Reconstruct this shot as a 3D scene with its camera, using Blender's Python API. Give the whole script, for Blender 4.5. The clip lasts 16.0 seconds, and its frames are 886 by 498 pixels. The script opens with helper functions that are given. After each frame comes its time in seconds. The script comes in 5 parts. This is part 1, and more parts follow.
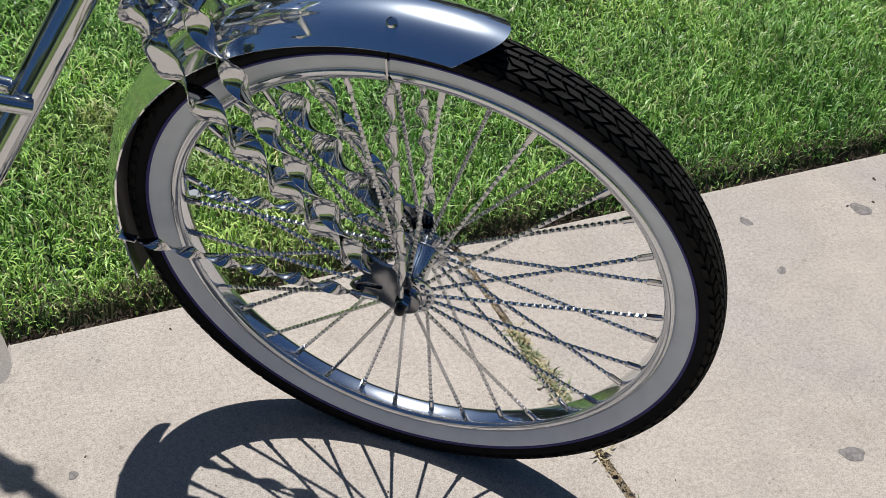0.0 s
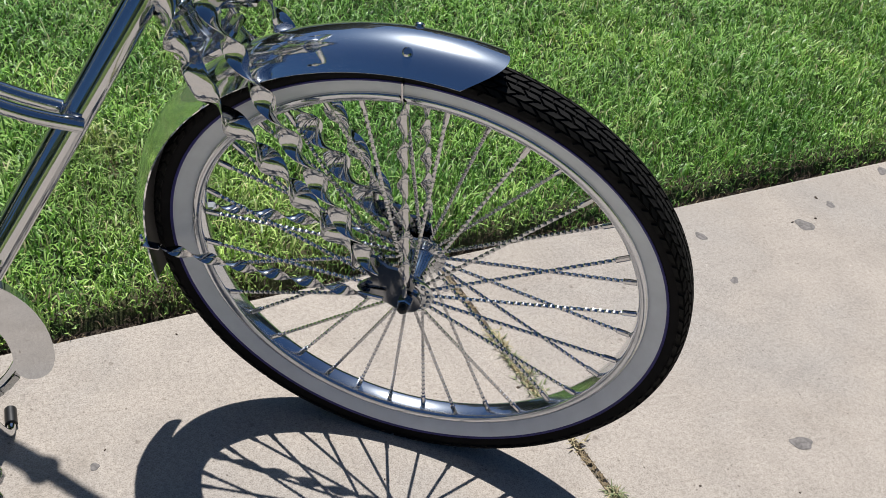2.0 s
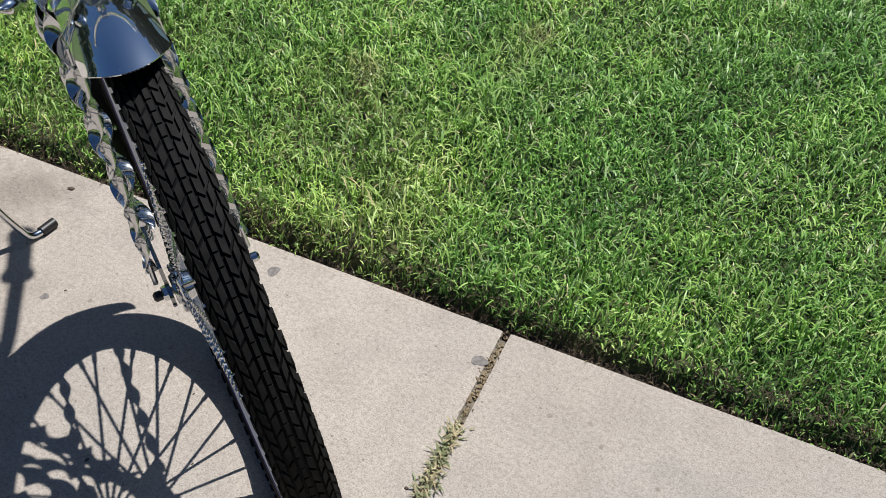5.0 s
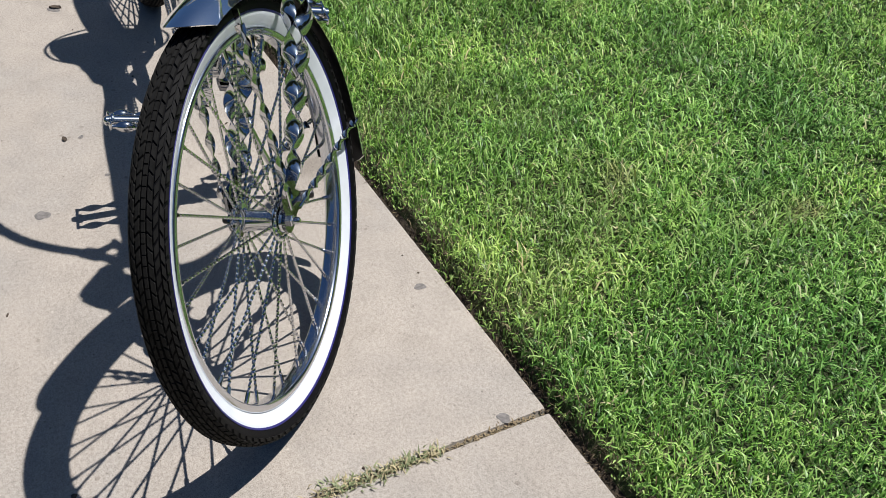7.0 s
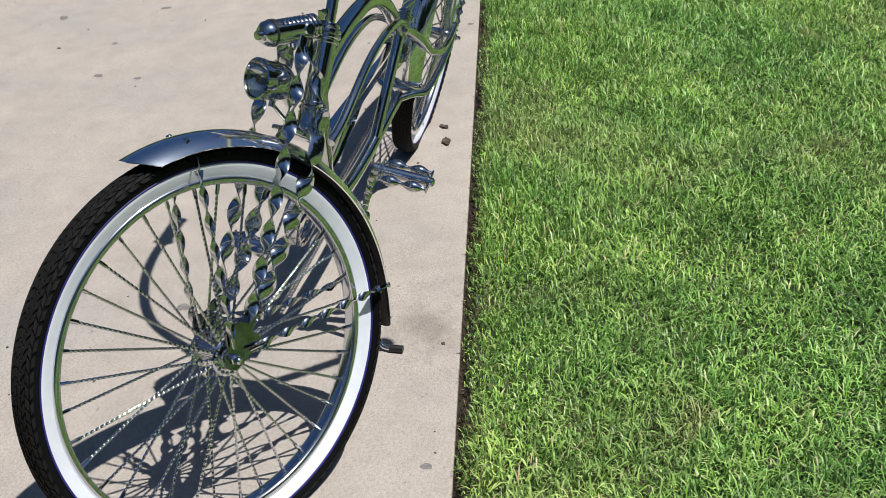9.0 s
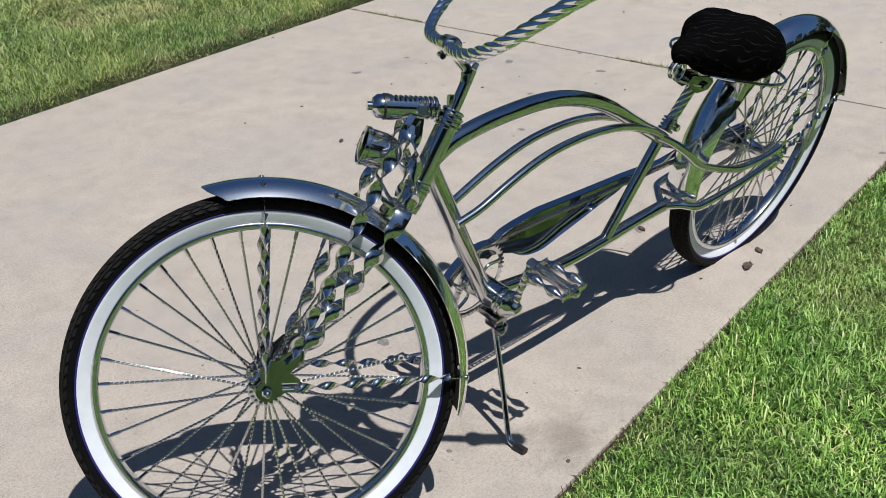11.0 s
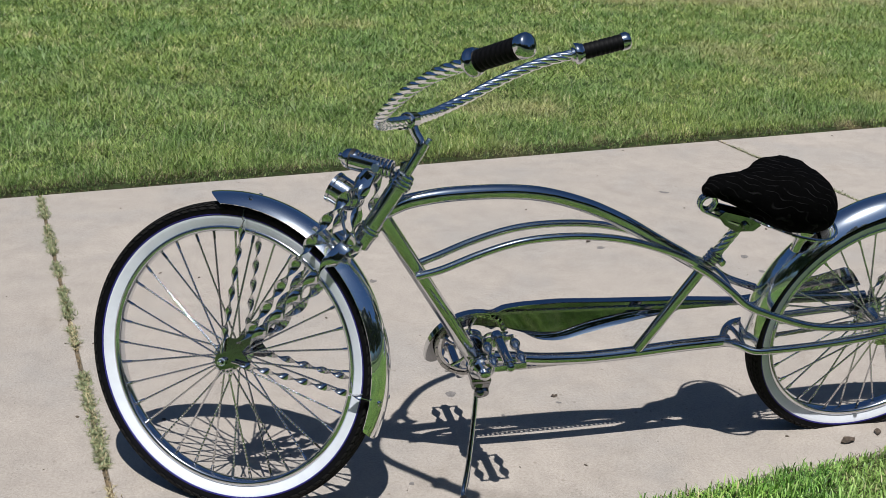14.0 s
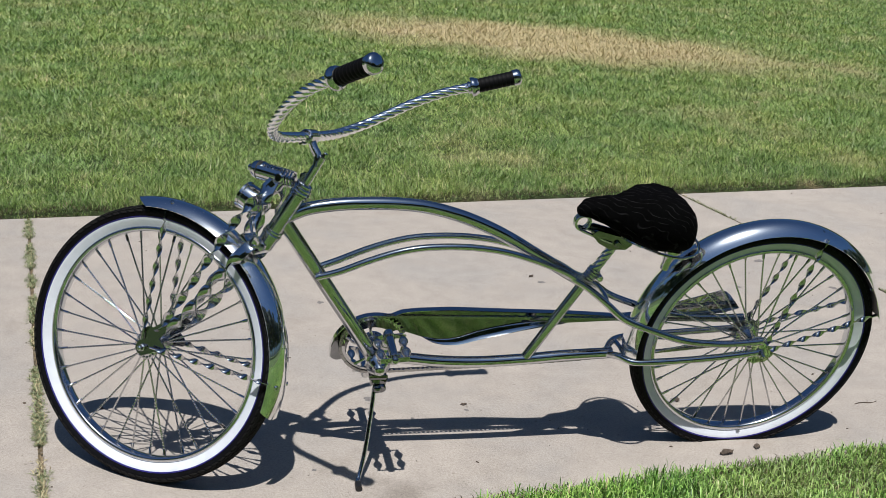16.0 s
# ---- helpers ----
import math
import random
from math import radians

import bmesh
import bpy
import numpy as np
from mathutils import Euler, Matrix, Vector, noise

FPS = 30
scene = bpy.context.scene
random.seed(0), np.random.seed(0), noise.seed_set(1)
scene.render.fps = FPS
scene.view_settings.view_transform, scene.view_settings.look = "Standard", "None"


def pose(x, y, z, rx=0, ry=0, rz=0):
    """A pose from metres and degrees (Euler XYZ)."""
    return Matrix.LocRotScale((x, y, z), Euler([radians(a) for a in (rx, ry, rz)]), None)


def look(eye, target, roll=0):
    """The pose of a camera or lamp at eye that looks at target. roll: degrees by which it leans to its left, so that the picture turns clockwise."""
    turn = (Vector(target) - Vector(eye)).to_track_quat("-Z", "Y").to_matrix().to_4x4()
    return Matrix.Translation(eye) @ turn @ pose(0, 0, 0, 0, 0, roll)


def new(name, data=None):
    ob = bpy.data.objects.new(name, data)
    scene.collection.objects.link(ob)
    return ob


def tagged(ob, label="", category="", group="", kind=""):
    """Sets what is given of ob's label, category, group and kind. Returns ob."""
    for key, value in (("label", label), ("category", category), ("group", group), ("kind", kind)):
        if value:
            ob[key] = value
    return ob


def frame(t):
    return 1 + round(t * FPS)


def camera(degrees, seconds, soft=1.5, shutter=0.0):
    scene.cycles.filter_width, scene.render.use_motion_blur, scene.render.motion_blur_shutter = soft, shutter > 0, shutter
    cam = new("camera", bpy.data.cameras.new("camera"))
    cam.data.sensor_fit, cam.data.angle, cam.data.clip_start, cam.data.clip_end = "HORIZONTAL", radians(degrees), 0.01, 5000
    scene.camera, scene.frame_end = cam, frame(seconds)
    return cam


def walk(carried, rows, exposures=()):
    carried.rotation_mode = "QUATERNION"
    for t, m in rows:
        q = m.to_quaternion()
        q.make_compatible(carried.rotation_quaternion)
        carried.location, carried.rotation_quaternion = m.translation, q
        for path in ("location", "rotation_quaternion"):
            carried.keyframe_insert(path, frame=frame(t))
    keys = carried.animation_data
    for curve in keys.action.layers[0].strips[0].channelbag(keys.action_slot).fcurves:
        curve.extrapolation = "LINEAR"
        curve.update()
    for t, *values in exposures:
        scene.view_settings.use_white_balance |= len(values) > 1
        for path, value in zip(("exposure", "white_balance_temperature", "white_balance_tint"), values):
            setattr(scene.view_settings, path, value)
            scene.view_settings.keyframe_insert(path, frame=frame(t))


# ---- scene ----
cam = camera(42.76, 16.0, soft=0.6)
PATH = [
    (0, (0.3248, 0.9131, 1.1687), (-0.0932, -0.1671, 0.2157), 8.44),
    (0.5, (0.4260, 0.9955, 1.2115), (-0.0599, -0.0638, 0.2671), 10.67),
    (1, (0.4415, 1.0163, 1.2182), (-0.0812, -0.0483, 0.2998), 11.41),
    (1.5, (0.4470, 1.0156, 1.2243), (-0.0777, -0.0543, 0.3133), 11.04),
    (2, (0.4303, 1.0188, 1.2307), (-0.0605, -0.0647, 0.3169), 10.23),
    (2.5, (0.3360, 1.0556, 1.2586), (-0.0162, -0.0748, 0.3376), 10.04),
    (3, (0.1336, 1.1226, 1.2967), (-0.0341, -0.0327, 0.3549), 8.47),
    (3.5, (-0.0035, 1.0802, 1.2932), (-0.0346, -0.0527, 0.3105), 7.47),
    (3.7, (-0.0709, 1.0100, 1.2729), (-0.0669, -0.0988, 0.2627), 7.91),
    (5.8, (-1.1258, 0.5212, 1.3763), (-0.2509, -0.1483, 0.3583), 0.66),
    (6, (-1.2386, 0.4851, 1.3992), (-0.2945, -0.1010, 0.3916), -0.95),
    (6.5, (-1.3673, 0.3634, 1.3867), (-0.3161, -0.0841, 0.4147), -0.73),
    (7, (-1.4017, 0.1607, 1.3849), (-0.2853, -0.2012, 0.4508), 0.90),
    (7.5, (-1.5014, -0.0794, 1.3900), (-0.2963, -0.2516, 0.5136), -0.45),
    (8, (-1.5657, -0.2813, 1.3888), (-0.3103, -0.3059, 0.5684), -0.91),
    (8.5, (-1.4583, -0.4605, 1.4054), (-0.1949, -0.3639, 0.6025), -2.12),
    (9, (-1.3893, -0.7204, 1.4049), (-0.1316, -0.4183, 0.6454), -2.35),
    (9.5, (-1.3656, -0.9417, 1.4380), (-0.1388, -0.4669, 0.7173), -1.82),
    (10, (-1.2186, -1.0569, 1.4051), (-0.0483, -0.4386, 0.6993), -1.28),
    (10.2, (-1.1461, -1.1446, 1.4242), (-0.0265, -0.4332, 0.7238), -1.43),
    (12.3, (-0.6333, -1.8296, 1.4322), (0.0323, -0.6471, 0.7928), -0.16),
    (12.5, (-0.5761, -1.9209, 1.4160), (0.0374, -0.7071, 0.7834), -0.48),
    (13, (-0.4406, -2.1442, 1.4133), (0.0692, -0.8647, 0.8192), -0.38),
    (13.5, (-0.2569, -2.2009, 1.3814), (0.1721, -0.8682, 0.8429), 0.58),
    (14, (-0.0733, -2.2866, 1.4363), (0.2489, -0.9180, 0.9136), 2.04),
    (14.5, (0.0380, -2.4647, 1.4156), (0.3055, -1.0778, 0.9106), 2.56),
    (15, (0.1129, -2.6046, 1.4189), (0.3726, -1.2081, 0.9368), 2.78),
    (15.5, (0.1578, -2.6644, 1.4154), (0.4383, -1.2632, 0.9592), 3.33),
    (16, (0.1767, -2.6676, 1.4171), (0.4582, -1.2618, 0.9761), 3.42),
]
walk(cam, [(t, look(eye, target, roll)) for t, eye, target, roll in PATH],
     [(0, -0.02, 6420, 10), (6, -0.04, 6440, 10), (10, -0.06, 6400, 10), (12.5, -0.20, 6340, 10), (14, -0.18, 6340, 10), (16, -0.16, 6340, 10)])

# ---- light ----
SUN_WAY = Vector((0.078, 0.436, -1.0)).normalized()
world = bpy.data.worlds.new("sky")
scene.world = world
world.use_nodes = True
wn = world.node_tree
sky = wn.nodes.new("ShaderNodeTexSky")
sky.sky_type = "NISHITA"
sky.sun_disc = False
sky.sun_elevation = math.asin(-SUN_WAY.z)
sky.sun_rotation = math.atan2(-SUN_WAY.x, -SUN_WAY.y)
sky.altitude = 300
sky.air_density, sky.dust_density, sky.ozone_density = 1.0, 2.6, 1.5
deep = wn.nodes.new("ShaderNodeMix")
deep.data_type, deep.blend_type = "RGBA", "MULTIPLY"
deep.inputs[0].default_value = 1.0
deep.inputs[7].default_value = (0.64, 0.98, 1.40, 1)
wn.links.new(sky.outputs[0], deep.inputs[6])
wn.links.new(deep.outputs[2], wn.nodes["Background"].inputs[0])
wn.nodes["Background"].inputs[1].default_value = 0.035
sun = new("sun", bpy.data.lights.new("sun", "SUN"))
sun.data.energy, sun.data.angle, sun.data.color = 5.55, radians(0.53), (1.0, 0.972, 0.935)
sun.matrix_world = look(-SUN_WAY * 30, (0, 0, 0))
scene.view_settings.exposure = 0.0


# ---- materials ----
def nodes_of(name):
    m = bpy.data.materials.new(name)
    m.use_nodes = True
    t = m.node_tree
    return m, t, t.nodes["Principled BSDF"]


def add(t, kind, **sets):
    n = t.nodes.new(kind)
    for key, value in sets.items():
        n.inputs[key].default_value = value
    return n


def ramp(t, source, stops):
    n = t.nodes.new("ShaderNodeValToRGB")
    els = n.color_ramp.elements
    while len(els) < len(stops):
        els.new(0.5)
    for el, (at, col) in zip(els, stops):
        el.position = at
        el.color = (*col, 1) if len(col) == 3 else col
    t.links.new(source, n.inputs[0])
    return n.outputs[0]


def mixed(t, how, fac, a, b):
    n = t.nodes.new("ShaderNodeMix")
    n.data_type, n.blend_type = "RGBA", how
    for slot, v in ((0, fac), (6, a), (7, b)):
        if isinstance(v, (int, float)):
            n.inputs[slot].default_value = v
        elif isinstance(v, tuple):
            n.inputs[slot].default_value = (*v, 1)
        else:
            t.links.new(v, n.inputs[slot])
    return n.outputs[2]


def noise_of(t, scale, detail=4, rough=0.6, coord=None, distort=0.0):
    n = add(t, "ShaderNodeTexNoise", Scale=scale, Detail=detail, Roughness=rough, Distortion=distort)
    if coord is not None:
        t.links.new(coord, n.inputs["Vector"])
    return n.outputs[0]


def coords(t, which="Object"):
    return t.nodes.new("ShaderNodeTexCoord").outputs[which]


def world_place(t):
    return t.nodes.new("ShaderNodeNewGeometry").outputs["Position"]


def bump(t, p, height, strength, distance):
    n = add(t, "ShaderNodeBump", Strength=strength, Distance=distance)
    t.links.new(height, n.inputs["Height"])
    t.links.new(n.outputs[0], p.inputs["Normal"])


def chrome_material(name, tone=(0.80, 0.81, 0.83), rough=0.035, wear=0.05, haze=0.10):
    """Plated steel: a sharp mirror with a little haze from fine scratches."""
    m, t, p = nodes_of(name)
    p.inputs["Base Color"].default_value = (*tone, 1)
    p.inputs["Metallic"].default_value = 1.0
    c = coords(t)
    grime = noise_of(t, 45, 5, 0.65, c)
    t.links.new(ramp(t, grime, [(0.35, (rough,) * 3), (0.8, (rough + wear,) * 3)]), p.inputs["Roughness"])
    bump(t, p, noise_of(t, 28, 2, 0.5, c), 0.03, 0.002)
    soft = t.nodes.new("ShaderNodeBsdfPrincipled")
    soft.inputs["Base Color"].default_value = (*tone, 1)
    soft.inputs["Metallic"].default_value = 1.0
    soft.inputs["Roughness"].default_value = 0.26
    mix = t.nodes.new("ShaderNodeMixShader")
    mix.inputs[0].default_value = haze
    t.links.new(p.outputs[0], mix.inputs[1])
    t.links.new(soft.outputs[0], mix.inputs[2])
    t.links.new(mix.outputs[0], t.nodes["Material Output"].inputs["Surface"])
    return m


CHROME = chrome_material("chrome", (0.65, 0.66, 0.675), 0.014, 0.02, 0.07)
# CHROME lightened in tone, so mudguards and handlebar mirror a brighter sky
FENDER_CHROME = chrome_material("brightened_chrome", (0.96, 0.97, 0.98), 0.02, 0.02, 0.16)
SPOKE_CHROME = chrome_material("spoke_chrome", (0.62, 0.62, 0.63), 0.03, 0.03, 0.06)
# CHROME darkened in tone, so guard and small brackets mirror the lawn darkly
GUARD_CHROME = chrome_material("darkened_chrome", (0.27, 0.275, 0.29), 0.06, 0.02, 0.04)
RIM_CHROME = chrome_material("rim_chrome", (0.68, 0.70, 0.74), 0.05, 0.04, 0.32)
CHROME_DULL = chrome_material("worn_chrome", (0.42, 0.42, 0.42), 0.14, 0.12)
STEEL = chrome_material("oily_steel", (0.38, 0.37, 0.36), 0.28, 0.15)


def plain_material(name, tone, rough, spread=0.15, scale=60.0, relief=0.1, relief_scale=300.0, depth=0.0006, spec=0.5):
    m, t, p = nodes_of(name)
    c = coords(t)
    dark, light = tuple(v * (1 - spread) for v in tone), tuple(min(1, v * (1 + spread)) for v in tone)
    t.links.new(ramp(t, noise_of(t, scale, 5, 0.6, c), [(0.3, dark), (0.7, light)]), p.inputs["Base Color"])
    p.inputs["Roughness"].default_value = rough
    p.inputs["Specular IOR Level"].default_value = spec
    bump(t, p, noise_of(t, relief_scale, 3, 0.6, c), relief, depth)
    return m


RUBBER = plain_material("black_tyre_rubber", (0.004, 0.004, 0.005), 0.6, 0.35, 40, 0.15, 250, spec=0.10)
TREAD = plain_material("dusty_tread_rubber", (0.011, 0.0105, 0.010), 0.8, 0.4, 60, 0.2, 300, spec=0.18)
WHITEWALL = plain_material("whitewall_rubber", (0.73, 0.765, 0.82), 0.5, 0.06, 25, 0.08, 200)
BLACK_PLASTIC = plain_material("black_plastic", (0.012, 0.012, 0.012), 0.45, 0.2)
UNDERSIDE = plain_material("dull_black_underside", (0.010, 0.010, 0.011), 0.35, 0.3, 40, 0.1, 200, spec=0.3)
GRIP_RUBBER = plain_material("black_grip_rubber", (0.003, 0.003, 0.0035), 0.6, 0.3, 90, 0.2, 500, spec=0.12)
BLUE_LINE = plain_material("blue_rubber_line", (0.018, 0.016, 0.16), 0.5, 0.2)


def velvet_material():
    m, t, p = nodes_of("black_crushed_velvet")
    c = coords(t)
    wave = t.nodes.new("ShaderNodeTexWave")
    wave.wave_type, wave.bands_direction = "BANDS", "DIAGONAL"
    for key, v in (("Scale", 25.0), ("Distortion", 9.0), ("Detail", 1.2), ("Detail Scale", 0.8)):
        wave.inputs[key].default_value = v
    t.links.new(c, wave.inputs["Vector"])
    thread = ramp(t, wave.outputs[1], [(0.0, (0.0, 0.0, 0.0)), (0.91, (0.0, 0.0, 0.0)), (0.985, (1, 1, 1))])
    patchy = ramp(t, noise_of(t, 38, 3, 0.6, c), [(0.40, (0, 0, 0)), (0.60, (1, 1, 1))])
    both = mixed(t, "MULTIPLY", 1.0, thread, patchy)
    pile = ramp(t, noise_of(t, 120, 4, 0.7, c), [(0.3, (0.0006, 0.0006, 0.0006)), (0.8, (0.0016, 0.0016, 0.0018))])
    t.links.new(mixed(t, "MIX", both, pile, (0.012, 0.0115, 0.012)), p.inputs["Base Color"])
    p.inputs["Roughness"].default_value = 0.9
    p.inputs["Specular IOR Level"].default_value = 0.04
    bump(t, p, both, 0.5, 0.002)
    return m


VELVET = velvet_material()


def glass_material():
    m, t, p = nodes_of("lamp_glass")
    p.inputs["Base Color"].default_value = (0.97, 0.98, 0.98, 1)
    p.inputs["Roughness"].default_value = 0.0
    p.inputs["Transmission Weight"].default_value = 1.0
    p.inputs["IOR"].default_value = 1.45
    return m


LAMP_GLASS = glass_material()


def concrete_material():
    m, t, p = nodes_of("weathered_concrete")
    w = world_place(t)
    # cloudy patches of warm and cool grey
    hue = ramp(t, noise_of(t, 2.3, 5, 0.62, w, 0.4), [(0.34, (0.385, 0.352, 0.318)), (0.52, (0.412, 0.366, 0.320)), (0.68, (0.444, 0.394, 0.344))])
    cloud = ramp(t, noise_of(t, 11, 6, 0.68, w, 0.3), [(0.30, (0.86, 0.86, 0.86)), (0.55, (1.0, 1.0, 1.0)), (0.75, (1.07, 1.07, 1.06))])
    base = mixed(t, "MULTIPLY", 0.85, hue, cloud)
    sand = ramp(t, noise_of(t, 150, 4, 0.7, w), [(0.34, (0.78, 0.77, 0.76)), (0.52, (1.0, 1.0, 1.0)), (0.70, (1.12, 1.12, 1.12))])
    base = mixed(t, "MULTIPLY", 0.95, base, sand)
    grit = ramp(t, noise_of(t, 420, 3, 0.75, w), [(0.32, (0.58, 0.57, 0.56)), (0.48, (0.98, 0.98, 0.98)), (0.70, (1.24, 1.24, 1.24))])
    base = mixed(t, "MULTIPLY", 1.0, base, grit)
    # single dark pebbles and pale chips showing at the worn surface
    for scale, tone, reach, low, high in ((75.0, (0.52, 0.50, 0.48), 0.16, 0.56, 0.60), (46.0, (1.30, 1.30, 1.29), 0.15, 0.57, 0.61), (24.0, (0.70, 0.68, 0.66), 0.13, 0.55, 0.60)):
        vor = add(t, "ShaderNodeTexVoronoi", Scale=scale)
        t.links.new(w, vor.inputs["Vector"])
        chip = ramp(t, vor.outputs["Distance"], [(0.0, tone), (reach * 0.6, tone), (reach, (1, 1, 1))])
        chosen = ramp(t, noise_of(t, scale * 0.33, 2, 0.5, w), [(low, (0, 0, 0)), (high, (0.9, 0.9, 0.9))])
        base = mixed(t, "MULTIPLY", chosen, base, chip)
    base = mixed(t, "MULTIPLY", 1.0, base, t.nodes.new("ShaderNodeObjectInfo").outputs["Color"])
    stain = ramp(t, noise_of(t, 3.3, 5, 0.65, w, 0.6), [(0.60, (1, 1, 1)), (0.78, (0.80, 0.78, 0.75))])
    base = mixed(t, "MULTIPLY", 0.8, base, stain)
    # a scuffed, dirty place beside the lawn
    off = t.nodes.new("ShaderNodeVectorMath")
    off.operation = "DISTANCE"
    off.inputs[1].default_value = (0.60, -0.20, 0)
    t.links.new(w, off.inputs[0])
    wide = t.nodes.new("ShaderNodeMath")
    wide.operation = "MULTIPLY_ADD"
    wide.inputs[1].default_value = 0.30
    t.links.new(noise_of(t, 14, 5, 0.7, w), wide.inputs[0])
    t.links.new(off.outputs["Value"], wide.inputs[2])
    scuff = ramp(t, wide.outputs[0], [(0.16, (0.62, 0.61, 0.60)), (0.27, (1, 1, 1))])
    base = mixed(t, "MULTIPLY", 0.9, base, scuff)
    t.links.new(base, p.inputs["Base Color"])
    p.inputs["Roughness"].default_value = 0.88
    p.inputs["Specular IOR Level"].default_value = 0.3
    h = mixed(t, "ADD", 0.5, noise_of(t, 420, 3, 0.75, w), noise_of(t, 60, 4, 0.6, w))
    bump(t, p, h, 0.28, 0.0016)
    return m


CONCRETE = concrete_material()


def dry_mask(t, w):
    """Where the lawn has burnt to straw: one long patch far out, and small thin spots."""
    mp = t.nodes.new("ShaderNodeMapping")
    mp.vector_type = "TEXTURE"
    mp.inputs["Location"].default_value = (3.6, 9.3, 0)
    mp.inputs["Rotation"].default_value = (0, 0, radians(-33))
    mp.inputs["Scale"].default_value = (3.5, 1.9, 1)
    t.links.new(w, mp.inputs[0])
    flat = t.nodes.new("ShaderNodeVectorMath")
    flat.operation = "MULTIPLY"
    flat.inputs[1].default_value = (1, 1, 0)
    t.links.new(mp.outputs[0], flat.inputs[0])
    far = t.nodes.new("ShaderNodeVectorMath")
    far.operation = "LENGTH"
    t.links.new(flat.outputs[0], far.inputs[0])
    wob = t.nodes.new("ShaderNodeMath")
    wob.operation = "MULTIPLY_ADD"
    wob.inputs[1].default_value = 0.9
    wob.inputs[2].default_value = -0.45
    t.links.new(noise_of(t, 1.1, 5, 0.6, w), wob.inputs[0])
    tot = t.nodes.new("ShaderNodeMath")
    t.links.new(far.outputs["Value"], tot.inputs[0])
    t.links.new(wob.outputs[0], tot.inputs[1])
    patch = ramp(t, tot.outputs[0], [(0.45, (1, 1, 1)), (1.0, (0, 0, 0))])
    spots = ramp(t, noise_of(t, 0.9, 5, 0.62, w), [(0.55, (0, 0, 0)), (0.76, (0.70, 0.70, 0.70))])
    bare = ramp(t, noise_of(t, 3.4, 3, 0.55, w), [(0.66, (0, 0, 0)), (0.73, (0.8, 0.8, 0.8))])
    return mixed(t, "ADD", 1.0, mixed(t, "ADD", 1.0, patch, spots), bare)


def grass_material(name, tones, straw, parched, thin):
    m, t, p = nodes_of(name)
    w = world_place(t)
    island = t.nodes.new("ShaderNodeNewGeometry").outputs["Random Per Island"]
    green = ramp(t, island, tones)
    clump = ramp(t, noise_of(t, 6.0, 4, 0.6, w), [(0.31, (0.50, 0.58, 0.48)), (0.69, (1.25, 1.20, 1.12))])
    green = mixed(t, "MULTIPLY", 0.9, green, clump)
    field = ramp(t, noise_of(t, 1.4, 4, 0.6, w), [(0.35, (0.78, 0.88, 0.90)), (0.65, (1.15, 1.05, 1.03))])
    green = mixed(t, "MULTIPLY", 1.0, green, field)
    dry = mixed(t, "MULTIPLY", 1.0, dry_mask(t, w), ramp(t, island, [(0.0, (0.65 * parched,) * 3), (0.4, (parched,) * 3)]))
    t.links.new(mixed(t, "MIX", dry, green, straw), p.inputs["Base Color"])
    p.inputs["Roughness"].default_value = 0.42
    p.inputs["Specular IOR Level"].default_value = 0.34
    out = t.nodes["Material Output"]
    trans = t.nodes.new("ShaderNodeBsdfTranslucent")
    t.links.new(mixed(t, "MULTIPLY", 1.0, green, (1.2, 1.3, 0.55)), trans.inputs[0])
    mix = t.nodes.new("ShaderNodeMixShader")
    mix.inputs[0].default_value = thin
    t.links.new(p.outputs[0], mix.inputs[1])
    t.links.new(trans.outputs[0], mix.inputs[2])
    t.links.new(mix.outputs[0], out.inputs["Surface"])
    return m


GRASS = grass_material("lawn_grass", [(0.0, (0.036, 0.098, 0.017)), (0.28, (0.128, 0.298, 0.056)), (0.68, (0.310, 0.545, 0.122)),
                                      (0.94, (0.460, 0.650, 0.225)), (0.99, (0.56, 0.50, 0.31))], (0.44, 0.35, 0.18), 0.55, 0.09)
GRASS_FAR = grass_material("drier_lawn_grass", [(0.0, (0.066, 0.116, 0.027)), (0.35, (0.196, 0.300, 0.080)), (0.7, (0.320, 0.432, 0.146)),
                                                (0.90, (0.430, 0.522, 0.208)), (0.98, (0.56, 0.51, 0.32))], (0.62, 0.50, 0.29), 1.0, 0.12)
FOLIAGE = plain_material("dark_tree_foliage", (0.035, 0.055, 0.018), 0.8, 0.5, 0.8, 0.5, 3.0, 0.3)
BARK = plain_material("tree_bark", (0.10, 0.075, 0.05), 0.9, 0.4, 2.0)
STRAW = plain_material("dry_straw", (0.22, 0.165, 0.095), 0.8, 0.35, 30)


DARK_THATCH = plain_material("dark_edge_thatch", (0.055, 0.037, 0.021), 0.85, 0.5, 30)
PALE_STRAW = plain_material("bleached_straw", (0.40, 0.34, 0.20), 0.8, 0.3, 30)
WEED_GREEN = plain_material("pale_weed_green", (0.200, 0.228, 0.108), 0.6, 0.45, 45)


